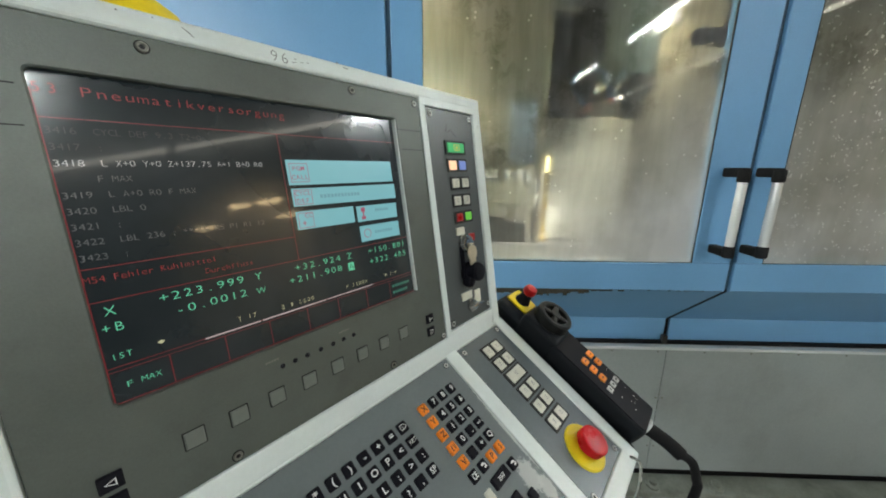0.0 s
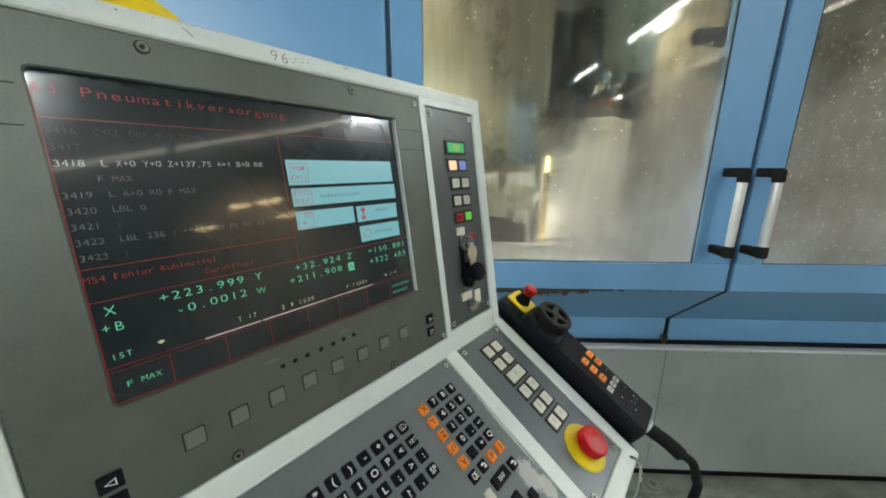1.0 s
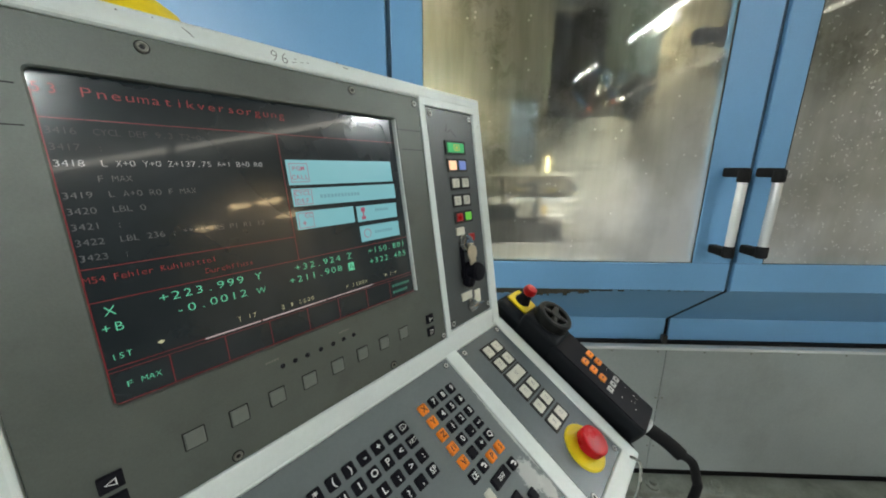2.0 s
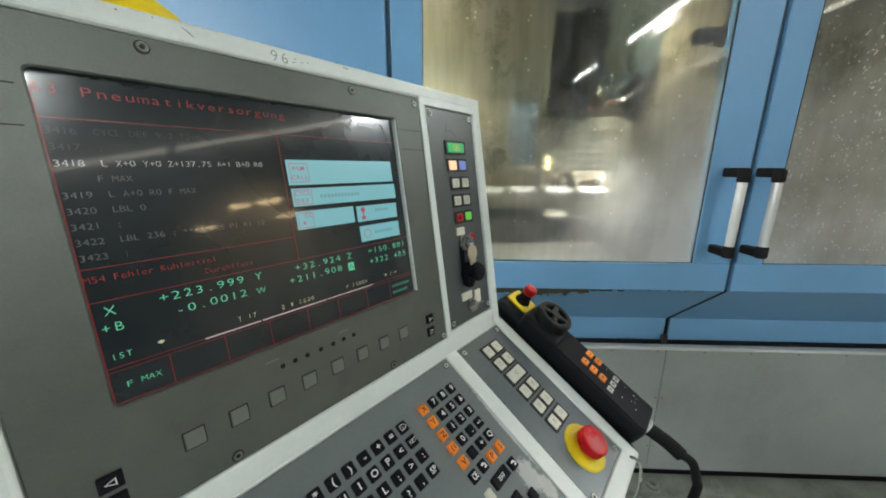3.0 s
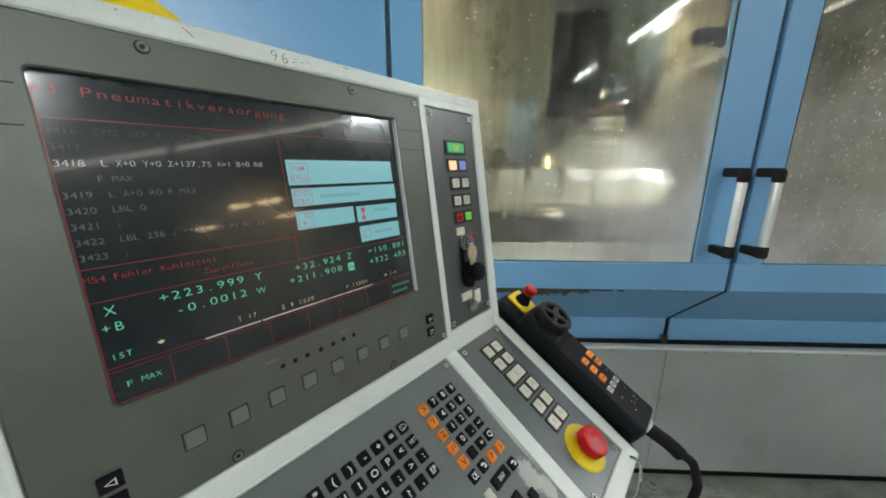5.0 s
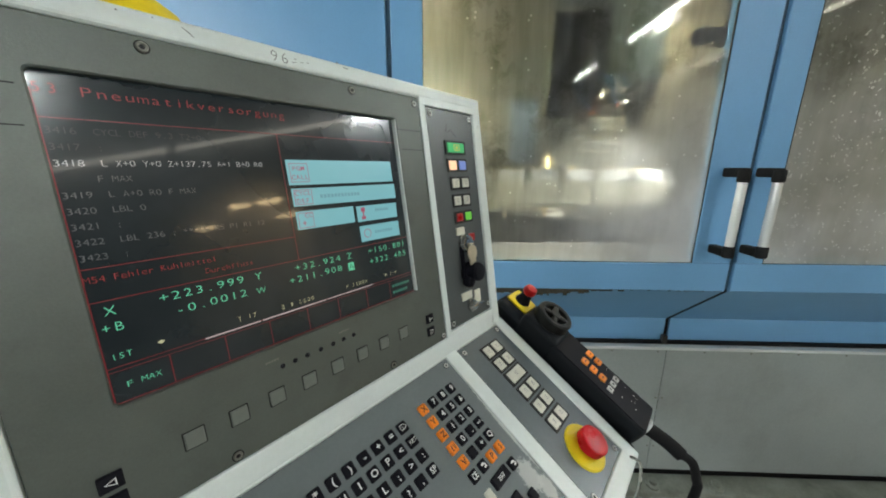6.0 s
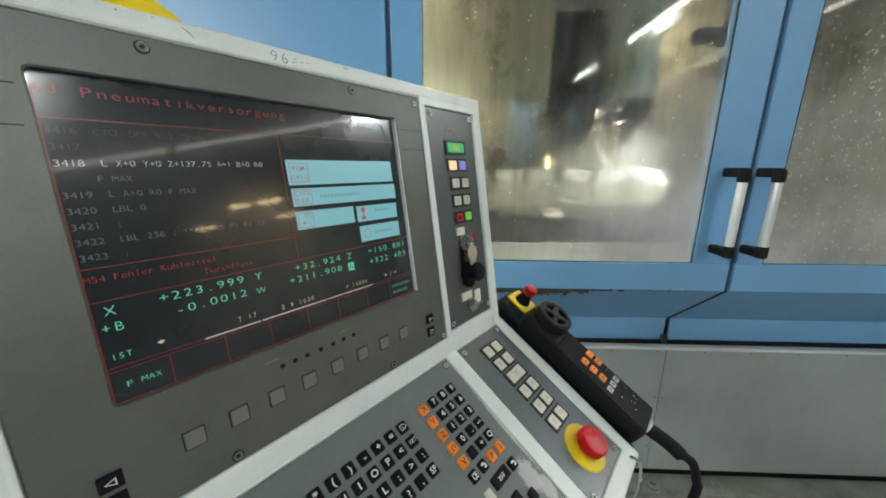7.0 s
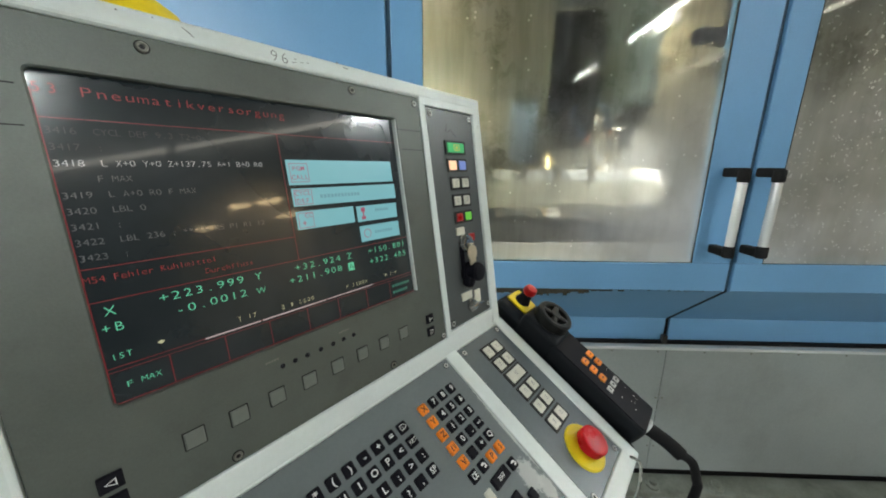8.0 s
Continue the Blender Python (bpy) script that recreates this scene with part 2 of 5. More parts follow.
RUBBER = paint("black_rubber", (0.010, 0.010, 0.011), 0.65, 0, 0.2, 30, 300, 0.1, spec=0.12)
HOUSING = paint("charcoal_housing", (0.011, 0.013, 0.016), 0.48, 0, 0.15, 25, 400, 0.1, spec=0.14)
ORANGE = paint("orange_key_plastic", (0.92, 0.245, 0.008), 0.45, 0, 0.08, 40, 400, 0.04)
LEGEND = paint("white_legend", (0.84, 0.84, 0.82), 0.5, 0, 0.04, 40, 400, 0)
DARKLEG = paint("dark_legend", (0.10, 0.03, 0.01), 0.5, 0, 0.04, 40, 400, 0)
CREAM = paint("cream_button_cap", (0.62, 0.61, 0.52), 0.35, 0, 0.08, 60, 300, 0.04, dirt=(0.35, 0.33, 0.26), dirt_amount=0.4)
RED = paint("red_mushroom_plastic", (0.50, 0.008, 0.012), 0.30, 0, 0.1, 30, 300, 0.03, spec=0.3)
YELLOW = paint("yellow_plastic", (0.80, 0.62, 0.01), 0.5, 0, 0.07, 30, 300, 0.04, dirt=(0.3, 0.22, 0.03), dirt_amount=0.3)
STEEL = paint("bright_steel", (0.62, 0.62, 0.6), 0.25, 1.0, 0.1, 40, 300, 0.05)
NICKEL = paint("nickel_screw", (0.60, 0.60, 0.57), 0.35, 0.7, 0.1, 60, 300, 0.05)
SCREW = paint("screw_steel", (0.22, 0.215, 0.19), 0.42, 0.8, 0.1, 60, 300, 0.05)
BLUE = paint("blue_machine_enamel", (0.160, 0.36, 0.60), 0.40, 0, 0.06, 3.0, 160, 0.06, dirt=(0.11, 0.24, 0.38), dirt_amount=0.3)
BLUEDARK = paint("dark_blue_gap_shade", (0.02, 0.06, 0.1), 0.6, 0, 0.1, 8, 200, 0.05)
SHEET = paint("galvanised_sheet", (0.355, 0.39, 0.38), 0.42, 0.25, 0.08, 4, 90, 0.05, stretch=(1, 1, 0.8), dirt=(0.2, 0.2, 0.18), dirt_amount=0.45)
GRIME = paint("grimy_rubber", (0.045, 0.042, 0.032), 0.6, 0, 0.35, 40, 200, 0.2, spec=0.2)
BASEIRON = paint("oily_cast_base", (0.22, 0.235, 0.20), 0.45, 0.2, 0.25, 9, 120, 0.2, dirt=(0.05, 0.05, 0.04), dirt_amount=0.7)
STAINLESS = paint("coolant_stained_stainless", (0.29, 0.275, 0.225), 0.38, 0.5, 0.2, 2.2, 40, 0.1, stretch=(3, 3, 0.5), dirt=(0.10, 0.09, 0.055), dirt_amount=0.9)
BLUEPLATE = paint("wet_blue_grey_plate", (0.27, 0.33, 0.41), 0.24, 0.6, 0.1, 6, 80, 0.06)
RIB = paint("telescopic_cover_steel", (0.62, 0.62, 0.575), 0.36, 0.2, 0.12, 4, 60, 0.05, stretch=(0.4, 1, 1))
OXIDE = paint("red_brown_primer", (0.085, 0.036, 0.028), 0.5, 0.0, 0.25, 14, 90, 0.1)
DARKIRON = paint("dark_column_iron", (0.040, 0.037, 0.031), 0.55, 0.1, 0.3, 6, 60, 0.15)
RAM = paint("grey_green_ram", (0.24, 0.285, 0.265), 0.5, 0.0, 0.1, 6, 80, 0.06)
FIXTURE = paint("machined_aluminium", (0.36, 0.355, 0.30), 0.36, 0.3, 0.1, 12, 90, 0.08, dirt=(0.35, 0.32, 0.22), dirt_amount=0.4)
JAW = paint("oily_jaw_steel", (0.17, 0.155, 0.12), 0.4, 0.4, 0.2, 20, 120, 0.08)
TRAYWALL = paint("dull_tray_sheet", (0.23, 0.23, 0.22), 0.5, 0.1, 0.12, 3, 60, 0.06, dirt=(0.2, 0.19, 0.16), dirt_amount=0.5)
APRON = paint("wet_apron_sheet", (0.52, 0.51, 0.47), 0.35, 0.15, 0.12, 3, 60, 0.06, dirt=(0.3, 0.28, 0.22), dirt_amount=0.5)
WETPLATE = paint("wet_ground_plate", (0.56, 0.575, 0.585), 0.34, 0.15, 0.05, 20, 120, 0.1)
BRASS = paint("brass_clamp", (0.60, 0.42, 0.12), 0.3, 0.9, 0.1, 30, 200, 0.05)
HOSEBLUE = paint("blue_link_hose", (0.04, 0.09, 0.18), 0.5, 0, 0.1, 30, 200, 0.05)
NOZZLE = paint("orange_red_nozzle", (0.75, 0.10, 0.02), 0.4, 0, 0.1, 30, 200, 0.05)
BEIGE = paint("beige_cabinet_enamel", (0.62, 0.50, 0.30), 0.5, 0, 0.1, 2, 60, 0.05)
HALLWALL = paint("hall_wall_paint", (0.13, 0.135, 0.13), 0.8, 0, 0.15, 0.8, 30, 0.1)
HALLROOF = paint("hall_roof_sheet", (0.10, 0.10, 0.10), 0.8, 0, 0.2, 0.8, 30, 0.1)
CONCRETE = paint("oily_hall_floor", (0.235, 0.24, 0.22), 0.5, 0, 0.15, 1.6, 60, 0.15, dirt=(0.2, 0.2, 0.17), dirt_amount=0.6)
ALU = paint("satin_aluminium", (0.72, 0.73, 0.72), 0.35, 0.35, 0.05, 10, 200, 0.04, stretch=(1, 1, 0.1))
PANE = haze_pane("coolant_filmed_window", 0.95, 0.022, (0.92, 0.93, 0.88))
SPRAY = spray_veil("coolant_spray", (0.90, 0.92, 0.95), 0.17)
JET = veil("coolant_jet", (0.9, 0.9, 0.9), 0.22)
TUBE = glow("fluorescent_tube", (0.945, 1.0, 0.985), TUBE_POWER * 2.4)
TUBE_LEFT_FILL = glow("left_fill_tube", (0.945, 1.0, 0.985), TUBE_POWER * 1.55)
TUBE_RIGHT = glow("fluorescent_tube_aisle", (0.945, 1.0, 0.985), TUBE_POWER * 1.75)
TUBE_DIM = glow("fluorescent_tube_old", (0.945, 1.0, 0.985), TUBE_POWER * 1.35)
STRIP = glow("dim_light_strip", (1.0, 0.95, 0.80), STRIP_POWER)
AMBERSTRIP = glow("warm_hall_lamp", (1.0, 0.74, 0.38), 45.0)
WARMTUBE = glow("warm_machine_lamp", (1.0, 0.89, 0.62), 195.0)
WHITEFILL = glow("white_fill_lamp", (0.95, 1.0, 1.0), 20.0)
NOSEGLINT = glow("tool_glint", (1.0, 0.97, 0.88), 5.0)
COLDLED = glow("white_machine_lamp", (1.0, 0.98, 0.92), 14.0)
YELLOWREFLECTION = glow("yellow_reflection_glow", (1.0, 0.85, 0.40), 5.0)
# the display and the lit keys
GLASS_BLACK, _t, _p = shader("black_display_glass")
_n, _l = _t.nodes, _t.links
_co = _n.new("ShaderNodeTexCoord")
_dust = _n.new("ShaderNodeTexNoise")
_dust.inputs["Scale"].default_value, _dust.inputs["Detail"].default_value = 9, 6
_ramp = _n.new("ShaderNodeValToRGB")
_ramp.color_ramp.elements[0].position, _ramp.color_ramp.elements[1].position = 0.35, 0.7
_ramp.color_ramp.elements[0].color, _ramp.color_ramp.elements[1].color = (0.004, 0.005, 0.005, 1), (0.022, 0.025, 0.026, 1)
_l.new(_co.outputs["Object"], _dust.inputs[0]), _l.new(_dust.outputs[0], _ramp.inputs[0]), _l.new(_ramp.outputs[0], _p.inputs["Base Color"])
_p.inputs["Roughness"].default_value = 0.17
_p.inputs["Specular IOR Level"].default_value = 0.30
_p.inputs["Coat Weight"].default_value, _p.inputs["Coat Roughness"].default_value, _p.inputs["Coat IOR"].default_value = 0.42, 0.045, 1.38
# milky haze of reflected light is put in as a faint bluish glow
_p.inputs["Emission Color"].default_value = (0.55, 0.75, 0.85, 1)
_p.inputs["Emission Strength"].default_value = 0.017
TX_RED = glow("display_red", (0.72, 0.05, 0.05), 0.27, 0.03)
TX_REDLINE = glow("display_red_line", (0.60, 0.05, 0.06), 0.19, 0.03)
TX_GREEN = glow("display_green", (0.18, 0.85, 0.50), 0.60, 0.03)
TX_TEAL = glow("display_dim_teal", (0.10, 0.55, 0.38), 0.22, 0.03)
TX_WHITE = glow("display_white", (0.85, 0.88, 0.88), 0.36, 0.03)
TX_GREY = glow("display_grey", (0.55, 0.59, 0.59), 0.135, 0.03)
# text colour darkened for the reflected haze that hides the first rows
TX_DIM = glow("display_dim", (0.30, 0.34, 0.34), 0.03, 0.03)
TX_YELLOW = glow("display_pale_yellow", (0.85, 0.85, 0.50), 0.55, 0.03)
TX_CYAN = glow("display_cyan_field", (0.27, 0.66, 0.72), 0.62, 0.03)
TX_PINK = glow("display_pink", (0.62, 0.13, 0.22), 0.50, 0.03)
TX_BLUEGREY = glow("display_blue_grey", (0.22, 0.50, 0.58), 0.55, 0.03)
TX_PALE = glow("display_pale_line", (0.75, 0.60, 0.60), 0.6, 0.03)
LIT_GREEN = glow("lit_green_key", (0.05, 0.55, 0.16), 0.55)
LIT_LIME = glow("lit_lime_key", (0.20, 0.75, 0.08), 0.42)
LIT_AMBER = glow("lit_amber_sign", (0.70, 0.50, 0.05), 0.6)
LIT_ORANGE = glow("lit_orange_key", (1.0, 0.62, 0.38), 0.95)
LIT_BLUE = glow("lit_blue_key", (0.22, 0.32, 0.80), 0.45)
DARKRED = paint("dark_red_key", (0.36, 0.01, 0.012), 0.3, 0, 0.1, 30, 200, 0.03)


# ---- building helpers ----
def part(name, bm, material, parent=None, label="", at=None, smooth=False):
    me = bpy.data.meshes.new(name)
    bm.to_mesh(me)
    bm.free()
    for m in material if isinstance(material, (list, tuple)) else [material]:
        me.materials.append(m)
    if smooth:
        me.shade_smooth()
        me.set_sharp_from_angle(angle=radians(35))
    ob = new(name, me)
    if parent:
        ob.parent = parent
    if at is not None:
        ob.matrix_basis = at
    if label:
        tagged(ob, label)
    return ob


def again(ob, parent, at):
    """Another piece on the same mesh."""
    o = new(ob.name.split(".")[0], ob.data)
    o.parent = parent
    o.matrix_basis = at
    return o


def add_box(bm, x0, x1, y0, y1, z0, z1, bevel=0.0, seg=2, mat=0):
    r = bmesh.ops.create_cube(bm, size=1)
    bmesh.ops.scale(bm, vec=(x1 - x0, y1 - y0, z1 - z0), verts=r["verts"])
    bmesh.ops.translate(bm, vec=((x0 + x1) / 2, (y0 + y1) / 2, (z0 + z1) / 2), verts=r["verts"])
    fs = list({f for v in r["verts"] for f in v.link_faces})
    for f in fs:
        f.material_index = mat
    if bevel:
        es = list({e for v in r["verts"] for e in v.link_edges})
        made = bmesh.ops.bevel(bm, geom=es, offset=bevel, segments=seg, affect="EDGES", profile=0.5)
        for f in made["faces"]:
            f.material_index = mat
    return bm


def box(x0, x1, y0, y1, z0, z1, bevel=0.0, seg=2):
    return add_box(bmesh.new(), x0, x1, y0, y1, z0, z1, bevel, seg)


def add_plate(bm, x0, x1, y0, y1, z0, z1, radius=0.004, edge=0.0006, mat=0, hole=None):
    """A flat plate in the xy plane with rounded corners and, if asked, a rectangular hole."""
    def loop(a0, a1, b0, b1, r, n=5):
        pts = []
        for cx, cy, s in ((a1 - r, b1 - r, 0), (a0 + r, b1 - r, 90), (a0 + r, b0 + r, 180), (a1 - r, b0 + r, 270)):
            for k in range(n + 1):
                a = radians(s + 90 * k / n)
                pts.append((cx + r * math.cos(a), cy + r * math.sin(a)))
        return pts
    rings = [(loop(x0, x1, y0, y1, radius), z0), (loop(x0, x1, y0, y1, radius), z1 - edge), (loop(x0 + edge, x1 - edge, y0 + edge, y1 - edge, radius), z1)]
    if hole:
        h = loop(*hole[:4], hole[4])
        e = edge * 1.5
        h2 = loop(hole[0] - e, hole[1] + e, hole[2] - e, hole[3] + e, hole[4] + e)
        rings += [(h2, z1), (h, z1 - e), (h, z0)]
    vs = [[bm.verts.new((x, y, z)) for x, y in ring] for ring, z in rings]
    n = len(vs[0])
    pairs = list(zip(vs, vs[1:])) + ([(vs[-1], vs[0])] if hole else [])
    for a, b in pairs:
        for k in range(n):
            f = bm.faces.new((a[k], a[(k + 1) % n], b[(k + 1) % n], b[k]))
            f.material_index = mat
    if not hole:
        for ring in (vs[0][::-1], vs[-1]):
            f = bm.faces.new(ring)
            f.material_index = mat
    return bm


def add_lathe(bm, profile, seg=28, centre=(0, 0, 0), mat=0, matrix=None):
    """Turns (radius, height) pairs round z."""
    rings = []
    for r, h in profile:
        ring = []
        for k in range(seg):
            a = 2 * math.pi * k / seg
            v = Vector((r * math.cos(a), r * math.sin(a), h))
            if matrix is not None:
                v = matrix @ v
            ring.append(bm.verts.new(v + Vector(centre)))
        rings.append(ring)
    for a, b in zip(rings, rings[1:]):
        for k in range(seg):
            f = bm.faces.new((a[k], a[(k + 1) % seg], b[(k + 1) % seg], b[k]))
            f.material_index = mat
    for ring in (rings[0][::-1], rings[-1]):
        f = bm.faces.new(ring)
        f.material_index = mat
    return bm


def add_tube(bm, pts, radius, seg=10, ridges=0.0, steps=8, mat=0):
    """A round hose along a smooth curve through the points."""
    pts = [Vector(p) for p in pts]
    path = []
    for i in range(len(pts) - 1):
        p0, p1, p2, p3 = pts[max(0, i - 1)], pts[i], pts[i + 1], pts[min(len(pts) - 1, i + 2)]
        for k in range(steps):
            u = k / steps
            path.append(0.5 * (2 * p1 + (p2 - p0) * u + (2 * p0 - 5 * p1 + 4 * p2 - p3) * u * u + (3 * p1 - p0 - 3 * p2 + p3) * u ** 3))
    path.append(pts[-1])
    rings = []
    side = Vector((0.3, 0.2, 1))
    for i, p in enumerate(path):
        d = (path[min(i + 1, len(path) - 1)] - path[max(i - 1, 0)]).normalized()
        a = d.cross(side).normalized()
        b = d.cross(a)
        r = radius * (1 + (ridges if i % 2 else 0))
        rings.append([bm.verts.new(p + r * (math.cos(2 * math.pi * k / seg) * a + math.sin(2 * math.pi * k / seg) * b)) for k in range(seg)])
    for a, b in zip(rings, rings[1:]):
        for k in range(seg):
            bm.faces.new((a[k], a[(k + 1) % seg], b[(k + 1) % seg], b[k])).material_index = mat
    bm.faces.new(rings[0][::-1]).material_index = mat
    bm.faces.new(rings[-1]).material_index = mat
    return bm


GLYPHS = {}


def glyph(c, thin=-0.011):
    """Outline of one character as triangles, its cap height 1, centred on its cell."""
    if (c, thin) not in GLYPHS:
        cu = bpy.data.curves.new("glyph", "FONT")
        cu.body = c
        cu.resolution_u = 3
        cu.offset = thin
        ob = bpy.data.objects.new("glyph", cu)
        me = bpy.data.meshes.new_from_object(ob)
        me.calc_loop_triangles()
        vs = [(v.co.x / 0.69, v.co.y / 0.69) for v in me.vertices]
        fs = [tuple(t.vertices) for t in me.loop_triangles]
        mid = (min(v[0] for v in vs) + max(v[0] for v in vs)) / 2 if vs else 0
        wide = (max(v[0] for v in vs) - min(v[0] for v in vs)) if vs else 0
        GLYPHS[c, thin] = ([(x - mid, y - 0.5) for x, y in vs], fs, wide)
        bpy.data.objects.remove(ob)
        bpy.data.curves.remove(cu)
    return GLYPHS[c, thin]


def add_text(bm, body, x, y, height, pitch, z=0.0, mat=0, squeeze=None, thin=-0.011):
    """Evenly spaced characters; the first one is centred on x, all of them on y."""
    for i, c in enumerate(body):
        if c == " ":
            continue
        vs, fs, wide = glyph(c, thin)
        sx = height if squeeze is None else squeeze
        if wide * sx > pitch * 0.86 and len(body) > 1:
            sx = pitch * 0.86 / wide
        made = [bm.verts.new((x + i * pitch + a * sx, y + b * height, z)) for a, b in vs]
        for f in fs:
            bm.faces.new([made[k] for k in f]).material_index = mat
    return bm


def add_quad(bm, x0, x1, y0, y1, z, mat=0):
    bm.faces.new([bm.verts.new(p) for p in ((x0, y0, z), (x1, y0, z), (x1, y1, z), (x0, y1, z))]).material_index = mat
    return bm


def thing(name, at, label, category, **more):
    e = new(name)
    e.empty_display_size = 0.05
    e.matrix_basis = at
    return tagged(e, label, category, **more)


# ---- hall ----
def hall():
    tagged(part("ground", box(-7, 18, -13, 7, -0.2, 0), CONCRETE), "oily grey concrete workshop floor", "floor", kind="structure")
    tagged(part("ceiling", box(-7, 18, -13, 7, 5.2, 5.4), HALLROOF), "dark sheet roof of the workshop hall", "ceiling", kind="structure")
    for n, b in (("wall_south", (-7, 18, -13.2, -13, 0, 5.2)), ("wall_north", (-7, 18, 7, 7.2, 0, 5.2)), ("wall_west", (-7.2, -7, -13, 7, 0, 5.2)), ("wall_east", (18, 18.2, -13, 7, 0, 5.2))):
        tagged(part(n, box(*b), HALLWALL), "plain grey painted workshop wall", "wall", kind="structure")


def ceiling_lamp(x, y0, y1, z, lit, width, label):
    e = thing("ceiling_light", pose(x, (y0 + y1) / 2, z), label, "ceiling light", group="rows of hall lights")
    h = (y1 - y0) / 2
    bm = box(-width * 0.8, width * 0.8, -h - 0.04, h + 0.04, 0.03, 0.10, 0.012)
    part("housing", bm, ALU, e)
    part("tube", box(-width / 2, width / 2, -h, h, -0.01, 0.028, 0.008), lit, e)
    for s in (-1, 1):
        part("suspension_rod", add_lathe(bmesh.new(), [(0.006, 0.10), (0.006, 5.2 - z)], 6, (0, s * h * 0.7, 0)), ALU, e)
    return e


def hall_lights():
    bright = "long bright fluorescent ceiling light in a white housing"
    # the row at x = -3.7 is unseen fill added for the doors and desk
    for x, lit, rows in ((2.36, TUBE, [(-2.92, -1.70), (-5.12, -3.98)]), (-3.7, TUBE_LEFT_FILL, [(-0.6, 0.8), (-3.0, -1.6), (-5.4, -4.0)])):
        for y0, y1 in rows:
            ceiling_lamp(x, y0, y1, 3.2, lit, 0.034 if lit is TUBE else 0.10, bright)
    for y0, y1 in ((-6.25, -3.2), (-3.1, -1.75), (-1.65, 0.42)):
        ceiling_lamp(4.06, y0, y1, 3.2, STRIP, 0.05, "dim continuous light strip under the hall roof")
    for y0, y1 in ((0.48, 1.68), (1.95, 3.15), (3.42, 4.62)):
        ceiling_lamp(4.08, y0, y1, 3.2, TUBE_RIGHT if y0 > 1 else TUBE_DIM, 0.10 if y0 > 1 else 0.05, bright)
    for x, y0, y1 in ((8.0, -2.60, -2.25), (8.1, -2.05, -1.55), (10.66, -2.35, -1.65), (10.0, -4.3, -3.8)):
        ceiling_lamp(x, y0, y1, 3.2, AMBERSTRIP, 0.30, "warm light panel far off under the hall roof")


def tool_cabinet(x, y, w, h):
    """Tall sheet cabinet far off in the hall, two doors and a plinth; guessed and unseen, added for brown reflections
    in the display.
    """
    e = thing("storage_cabinet", pose(x, y, 0), "tall beige cabinet, added out of view for the display's brown reflections", "cabinet", group="cabinets in the hall")
    part("carcass", box(0.01, 0.6, -w / 2, w / 2, 0.08, h, 0.006), BEIGE, e)
    part("plinth", box(0.03, 0.58, -w / 2 + 0.02, w / 2 - 0.02, 0, 0.078), DARKIRON, e)
    for s in (-1, 1):
        d = part("cabinet_door", box(-0.012, 0.008, min(s * 0.004, s * (w / 2 - 0.01)), max(s * 0.004, s * (w / 2 - 0.01)), 0.10, h - 0.02, 0.003), BEIGE, e)
        part("door_handle", box(-0.035, -0.0125, s * 0.04 - 0.008, s * 0.04 + 0.008, h * 0.48, h * 0.48 + 0.12, 0.003), ALU, d)


# ---- machining centre ----
LY = 1.398           # plane of the sheet under them


def handle(door, x):
    y = FY - 0.072
    bar = add_lathe(bmesh.new(), [(0.0115, 0), (0.0128, 0.004), (0.0128, 0.222), (0.0115, 0.226)], 24)
    part("handle_bar", bar, ALU, door, "satin aluminium grip bar", pose(x, y, 1.270), smooth=True)
    for z, s in ((1.503, 1), (1.256, -1)):
        bm = bmesh.new()
        add_lathe(bm, [(0.0135, -0.022), (0.0165, -0.018), (0.0165, 0.012), (0.0140, 0.016)], 24, (x, y, z - s * 0.004))
        add_box(bm, x - 0.0145, x + 0.0145, y - 0.006, FY - 0.001, z + s * 0.003 - 0.0145, z + s * 0.003 + 0.0145, 0.006, 3)
        part("handle_end", bm, RUBBER, door, "black plastic handle bracket", smooth=True)


